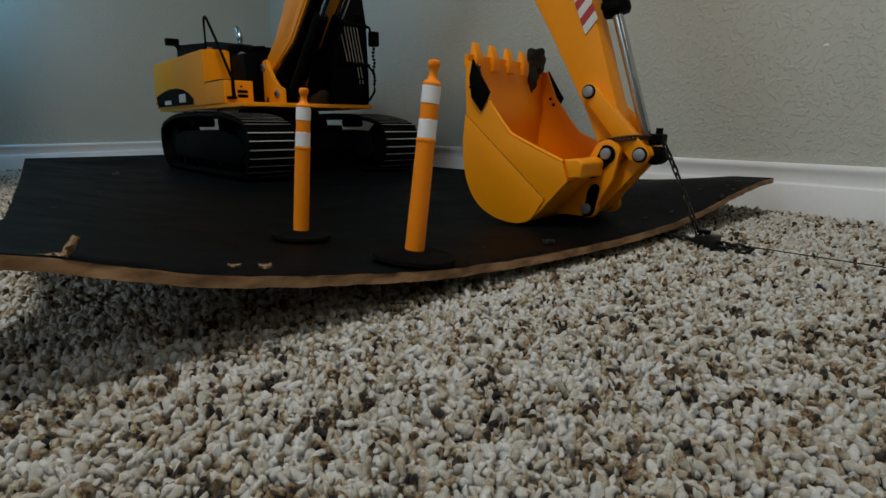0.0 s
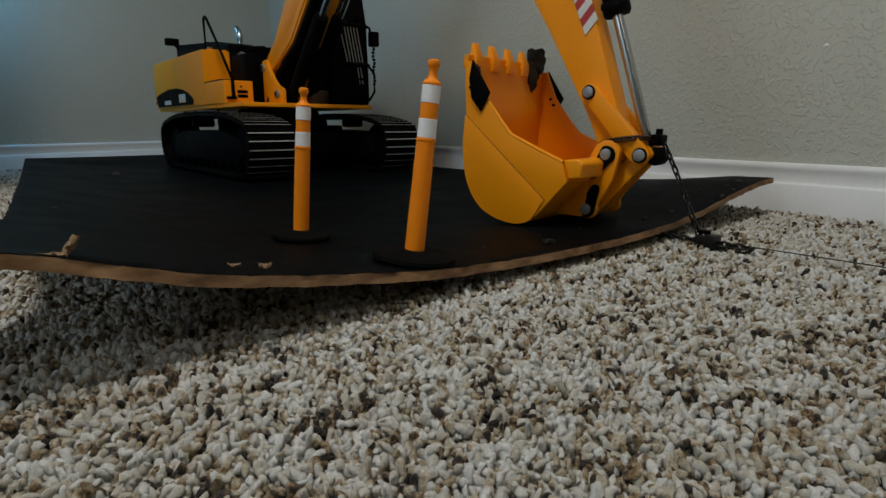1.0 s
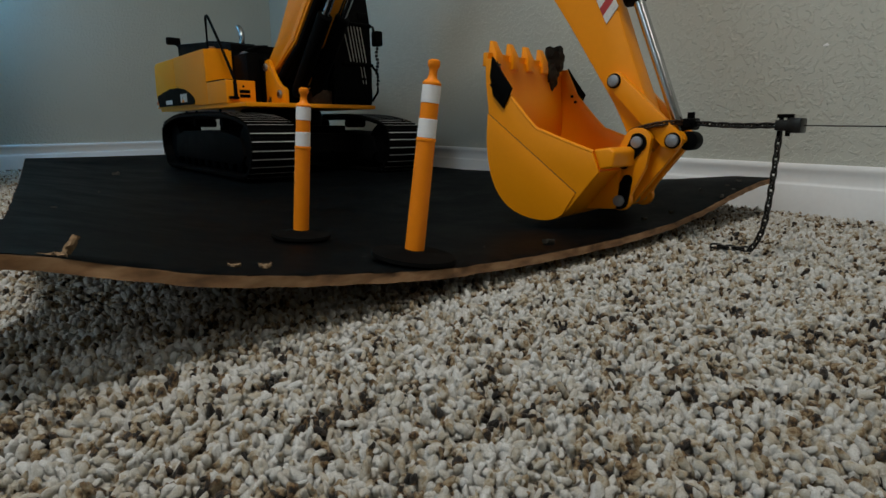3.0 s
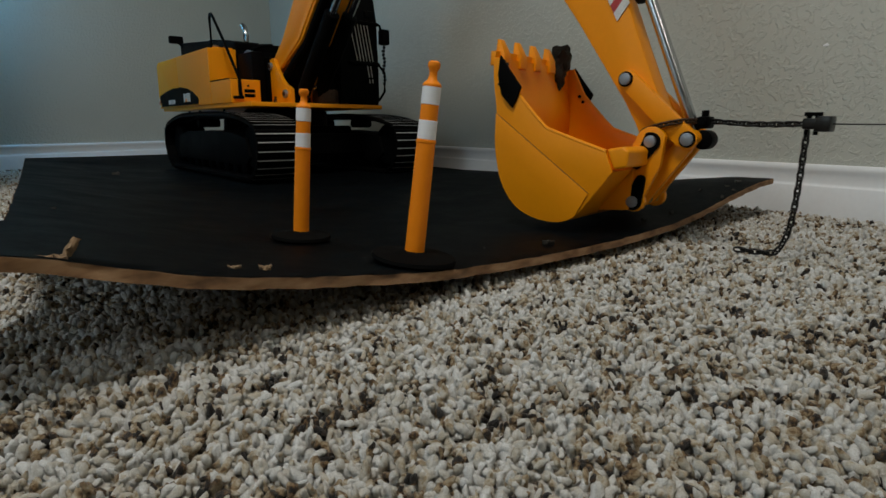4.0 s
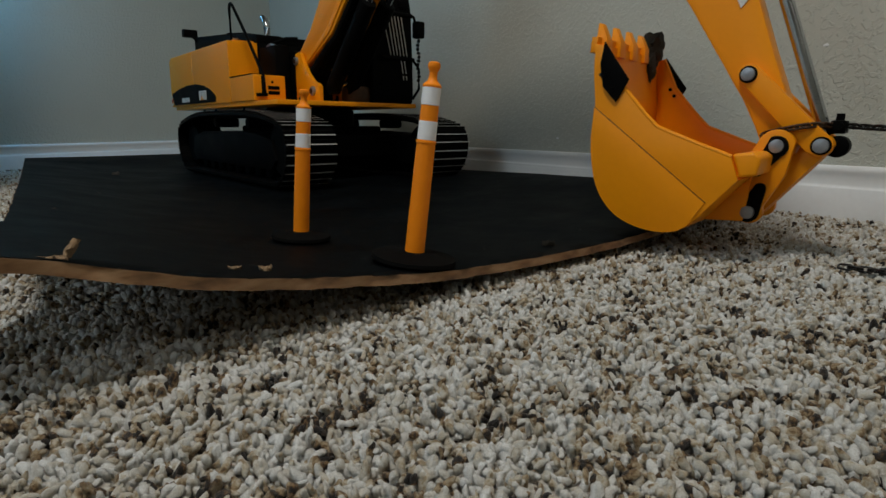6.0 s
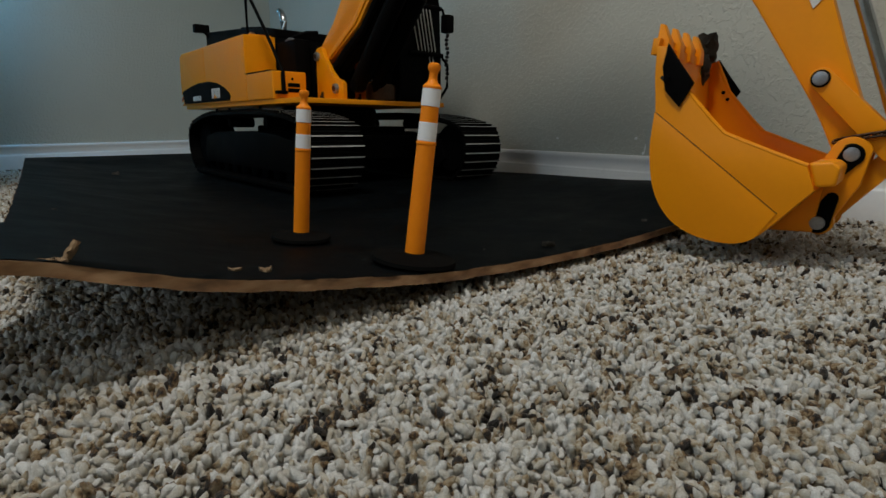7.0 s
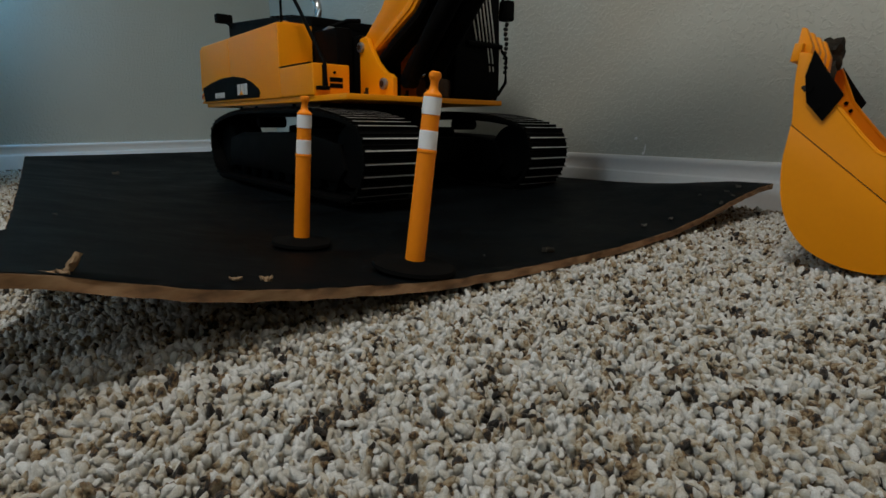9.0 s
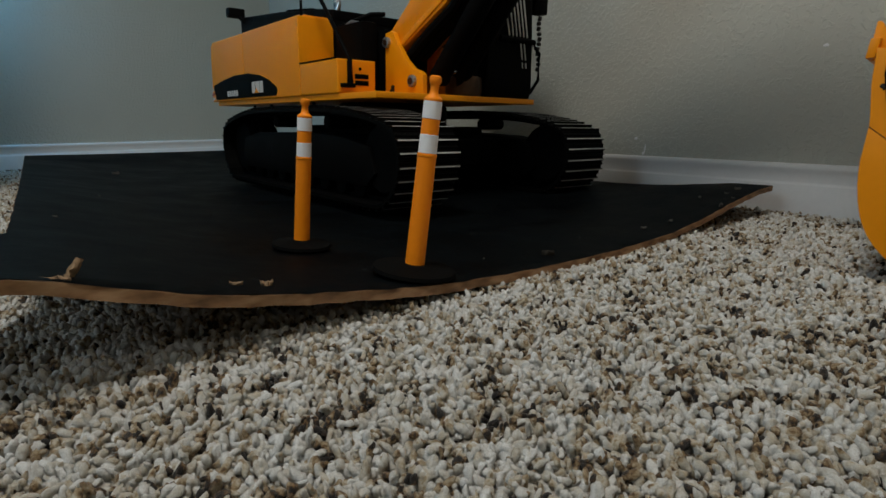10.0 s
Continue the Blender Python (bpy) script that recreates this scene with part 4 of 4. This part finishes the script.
def link_mesh():
    """One welded chain link."""
    bm = bmesh.new()
    path = [(0.0032 * math.cos(a), 0.0040 * (1 if math.sin(a) >= 0 else -1) * (1 if abs(math.sin(a)) > 1e-6 else 0) + 0.0032 * math.sin(a)) for a in [2 * math.pi * k / 12 for k in range(12)]]
    n, sides, r = len(path), 6, 0.00155
    rings = []
    for k in range(n):
        p, q = Vector((*path[(k - 1) % n], 0)), Vector((*path[(k + 1) % n], 0))
        d = (q - p).normalized()
        o = Vector((d.y, -d.x, 0))
        c = Vector((*path[k], 0))
        rings.append([bm.verts.new(c + o * r * math.cos(2 * math.pi * j / sides) + Vector((0, 0, 1)) * r * math.sin(2 * math.pi * j / sides)) for j in range(sides)])
    for k in range(n):
        for j in range(sides):
            bm.faces.new((rings[k][j], rings[(k + 1) % n][j], rings[(k + 1) % n][(j + 1) % sides], rings[k][(j + 1) % sides]))
    bmesh.ops.recalc_face_normals(bm, faces=bm.faces[:])
    me = bpy.data.meshes.new("link")
    bm.to_mesh(me)
    bm.free()
    me.materials.append(CHAIN_STEEL)
    me.shade_smooth()
    return me


LINK_MESH = link_mesh()
chain = thing("tow_chain", "dark steel chain tied round the stick and pulled by a wire", "chain")


def chain_link(n):
    out = []
    for k in range(n):
        ob = new("link", LINK_MESH)
        ob.parent = chain
        out.append(ob)
    return out


MAIN, TAIL = chain_link(13), chain_link(21)
# wrapped turn on the stick: it rides with the stick
WRAP = [(1.352, -0.0640, 0.1500), (1.363, -0.0690, 0.1530), (1.375, -0.0720, 0.1560), (1.388, -0.0715, 0.1590), (1.400, -0.066, 0.1610), (1.410, -0.056, 0.1615), (1.416, -0.042, 0.1610)]
RUST_LINK = LINK_MESH.copy()
RUST_LINK.materials[0] = RUST
for k in range(14):
    s = k / 13 * (len(WRAP) - 1)
    i = min(int(s), len(WRAP) - 2)
    p, q = Vector(WRAP[i]), Vector(WRAP[i + 1])
    ob = new("chain_link", RUST_LINK)
    ob.parent = stick
    ob.matrix_basis = Matrix.Translation(p.lerp(q, s - i)) @ (q - p).to_track_quat("Y", "Z").to_matrix().to_4x4() @ pose(0, 0, 0, 0, 45 + 90 * (k % 2), 0)
part("shackle", join(box(1.414, 1.432, -0.046, -0.018, 0.151, 0.167, 0.004), rod((1.423, -0.050, 0.161), (1.423, -0.012, 0.161), 0.0055, sides=8), rod((1.423, -0.032, 0.167), (1.423, -0.032, 0.175), 0.005, sides=6)), BLACK, stick, "black bolted shackle")

clamp = thing("wire_clamp", "dark steel wire clamp joining chain and wire", "clamp")
part("body", join(box(-0.004, 0.024, -0.009, 0.009, -0.0065, 0.0065, 0.002), box(0.010, 0.026, -0.010, 0.010, -0.009, 0.009, 0.0025)), CHAIN_STEEL, clamp)
for x in (0.000, 0.009):
    part("bolt", join(rod((x, 0, -0.013), (x, 0, 0.011), 0.0028, sides=8), rod((x, 0, 0.009), (x, 0, 0.0135), 0.0052, sides=6)), BLACK, clamp, "black clamp bolt")
wire = tagged(part("pull_wire", rod((0.0, 0, 0), (0.9, 0, 0), 0.00075, sides=6), CHAIN_STEEL), "thin dark steel pull wire", "wire")

# ---- rows of everything that moves ----
DRIVE = [(0.0, -0.0466), (2.5, -0.0466), (2.6, -0.0466), (2.7, -0.040), (3.8, -0.006), (4.0, 0.016), (4.5, 0.070), (5.0, 0.110), (5.5, 0.145), (5.7, 0.166), (6.2, 0.231), (6.8, 0.313), (7.0, 0.339), (7.5, 0.396),
         (8.0, 0.453), (8.5, 0.5165), (9.0, 0.568), (9.5, 0.619), (10.0, 0.669)]
HEEL = [  # seconds, sideways, up, yaw, pitch, roll of the machine on the board
    (0.0, 0.0197, 0.0036, 0.83, 0.13, -0.07), (5.0, 0.0168, 0.0024, 0.81, -0.08, -0.16), (7.4, 0.0083, 0.0014, 0.14, -0.22, -0.50), (8.5, 0.0040, 0.0006, -0.30, -0.25, -0.55), (10.0, 0.0085, 0.0015, -0.15, -0.5, -0.50)]
ARM = [  # seconds, forward, sideways, up, yaw, pitch, roll of stick and bucket from the machine's first place
    (0, 0.0013, -0.0168, -0.0197, 10.5, -3.0, -0.3), (2.5, 0.0013, -0.0168, -0.0197, 10.5, -3.0, -0.3), (2.6, 0.024, -0.009, -0.006, 9.6, 0.3, -0.2), (2.7, 0.0296, -0.0061, -0.0012, 9.4, 1.2, -0.2),
    (3.8, 0.049, -0.0072, 0.0008, 10.0, 2.4, -0.4), (4.0, 0.0651, -0.0084, 0.0007, 10.1, 2.0, -0.4), (4.5, 0.1042, -0.0019, -0.001, 10.1, 0.5, -0.4), (5.0, 0.1424, 0.0091, -0.0004, 10.4, 0.0, -0.3),
    (5.5, 0.1749, 0.0175, 0.0008, 10.3, -0.5, -0.3), (5.7, 0.188, 0.023, -0.001, 10.4, -0.6, -0.2), (7.0, 0.278, 0.0639, -0.0116, 10.6, -1.1, 0.0), (7.4, 0.3041, 0.0733, -0.0209, 10.6, -1.86, 0.2),
    (8.0, 0.3456, 0.0867, -0.0293, 10.2, -3.1, 0.0), (8.5, 0.387, 0.0914, -0.0338, 9.8, -3.2, -0.3), (9.0, 0.4203, 0.1145, -0.0365, 9.2, -3.0, -0.4), (9.5, 0.4528, 0.1243, -0.0339, 9.2, -2.4, -0.2), (10.0, 0.4969, 0.1168, -0.0306, 8.9, -1.2, 0.0),
]
SETTLE = [(0.0, 0.0), (2.5, -0.03), (4.0, 0.05), (5.5, 0.07), (7.0, 0.13), (7.5, 0.18), (8.0, 0.27), (8.5, 0.37), (9.0, 0.47), (9.5, 0.54), (10.0, 0.64)]
CLAMP = [(0.0, -0.369, -0.002), (1.0, -0.369, -0.002), (1.1, -0.362, 0.008), (1.2, -0.345, 0.026), (1.3, -0.338, 0.048), (1.4, -0.318, 0.067), (1.5, -0.316, 0.085), (1.6, -0.316, 0.125), (1.7, -0.318, 0.137),
         (2.5, -0.315, 0.139), (2.6, -0.306, 0.148), (2.7, -0.289, 0.153), (3.8, -0.275, 0.159), (4.0, -0.253, 0.157), (4.5, -0.218, 0.155)]


def drive(t):
    return lerp_table(DRIVE, t)


def row_at(table, t):
    return [lerp_table([(r[0], r[k]) for r in table], t) for k in range(1, len(table[0]))]


def turned_by(yaw, pitch, roll):
    return Matrix.Rotation(radians(yaw), 4, "Z") @ Matrix.Rotation(-radians(pitch), 4, "Y") @ Matrix.Rotation(radians(roll), 4, "X")


START = Matrix.Translation(ORIGIN + Vector((0, 0, MACHINE_Z))) @ pose(0, 0, 0, 0, 0, HEADING)


def machine_at(t):
    dy, dz, yaw, pitch, roll = row_at(HEEL, t)
    return START @ Matrix.Translation((drive(t), dy, dz)) @ turned_by(yaw, pitch, roll)


def arm_at(t):
    """Place of stick and bucket on the machine."""
    dx, dy, dz, yaw, pitch, roll = row_at(ARM, t)
    return machine_at(t).inverted() @ START @ Matrix.Translation(PIVOT + Vector((dx, dy, dz))) @ turned_by(yaw, pitch, roll) @ Matrix.Translation(-PIVOT)


def board_at(t):
    """The board rocks about a line across it as the weight moves forward."""
    c = SHEET_B + SHEET_BA * 0.6
    return Matrix.Translation(c) @ Matrix.Rotation(radians(lerp_table(SETTLE, t)), 4, SHEET_BC.normalized()) @ Matrix.Translation(-c)


def clamp_at(t):
    """Place of the wire clamp in the plane of the pull, as way along it and height."""
    hook = machine_at(t) @ arm_at(t) @ Vector((1.428, -0.033, 0.161))
    if t <= 4.5:
        return hook, float(np.interp(t, [r[0] for r in CLAMP], [r[1] for r in CLAMP])), float(np.interp(t, [r[0] for r in CLAMP], [r[2] for r in CLAMP]))
    return hook, hook.dot(U) + 0.097, 0.155 + 0.004 * math.sin(t)


def at_plane(u, z, v=CHAIN_V):
    return U * u + V * v + Vector((0, 0, z))


def along(points, n, step, start):
    """Places and ways of n links along a bent line."""
    for _ in range(2):                                  # round off the bends
        cut = [points[0]]
        for a, b_ in zip(points, points[1:]):
            cut += [a.lerp(b_, 0.25), a.lerp(b_, 0.75)]
        points = cut + [points[-1]]
    seg = [(b_ - a).length for a, b_ in zip(points, points[1:])]
    out = []
    for k in range(n):
        d, i = start + k * step, 0
        while i < len(seg) - 1 and d > seg[i]:
            d -= seg[i]
            i += 1
        w = (points[i + 1] - points[i]).normalized()
        out.append((points[i] + w * d, w))
    return out


def tail_line(t, c):
    """The loose end of the chain below the clamp."""
    u, z = c.dot(U), c.z
    v = c.dot(V)
    f = -0.009
    if t <= 1.05:
        return [c, at_plane(u + 0.016, f, v - 0.004), at_plane(u + 0.066, f, v - 0.004), at_plane(u + 0.070, f + 0.004, v + 0.006), at_plane(u + 0.025, f + 0.004, v + 0.006)]
    if t <= 2.55:
        foot = -0.325
        back = -0.385
        if t < 1.55:
            return [c, at_plane((u * 0.6 + foot * 0.4), max(f, z * 0.45), v), at_plane(foot, f + 0.004, v), at_plane(-0.366, f, v - 0.003), at_plane(-0.367, f + 0.003, v + 0.006), at_plane(-0.32, f + 0.003, v + 0.007)]
        return [c, at_plane((u * 0.6 + foot * 0.4), max(f, z * 0.45), v), at_plane(foot, f + 0.004, v), at_plane(foot + -0.012, f, v), at_plane(back, f, v)]
    return [c, at_plane(u - 0.001, z * 0.55, v), at_plane(u - 0.004, z * 0.18, v), at_plane(u - 0.012, f + 0.012, v), at_plane(u - 0.022, f, v), at_plane(u - 0.3, f, v)]


def motions():
    walk(digger, [(t, machine_at(t)) for t, _ in DRIVE])
    rows = [(t, arm_at(t)) for t in sorted({r[0] for r in ARM} | {t for t, _ in DRIVE})]
    walk(stick, rows)
    walk(bucket, rows)
    for ob in (sheet, *POSTS, *CHIPS):
        base = ob.matrix_world.copy() if ob.parent is None else ob.matrix_basis.copy()
        base = Matrix.LocRotScale(ob.location, ob.rotation_euler, None) if ob.rotation_mode != "QUATERNION" else base
        walk(ob, [(t, board_at(t) @ base) for t, _ in SETTLE])
    times = [0.0, 1.0, 1.1, 1.2, 1.3, 1.4, 1.5, 1.6, 1.7, 2.1, 2.5, 2.6, 2.7, 3.2, 3.8, 4.0, 4.25, 4.5, 4.75, 5.0, 5.25, 5.5, 5.75, 6.0, 6.5, 7.0, 8.0, 9.0, 10.0]
    link_rows = [[] for _ in range(len(MAIN) + len(TAIL))]
    clamp_rows, wire_rows = [], []
    for t in times:
        hook, u, z = clamp_at(t)
        c = at_plane(u, z)
        span = (c - hook).length
        mid = (hook + c) / 2 + Vector((0, 0, 0.006 if t < 1.3 else -0.003))
        spots = along([hook, mid, c], len(MAIN), span * 0.985 / len(MAIN), 0.003) + along(tail_line(t, c), len(TAIL), LINK, 0.012)
        for k, (p, w) in enumerate(spots):
            link_rows[k].append((t, Matrix.Translation(p) @ w.to_track_quat("Y", "Z").to_matrix().to_4x4() @ pose(0, 0, 0, 0, 35 + 90 * (k % 2), 0)))
        slack = t <= 1.05
        lift = 0.0 if slack else min(1.0, (t - 1.05) / 0.6)
        way = (U * 1.0 + Vector((0, 0, (0.005 if slack else 0.012) * (1 - lift) - 0.012 * lift)) + V * 0.0).normalized()
        turn = Matrix.Rotation(math.atan2(way.y, way.x), 4, "Z") @ Matrix.Rotation(-math.asin(way.z), 4, "Y")
        clamp_rows.append((t, Matrix.Translation(c) @ turn))
        wire_rows.append((t, Matrix.Translation(c + way * 0.02) @ turn))
    for ob, r in zip(MAIN + TAIL, link_rows):
        walk(ob, r)
    walk(clamp, clamp_rows)
    walk(wire, wire_rows)


motions()
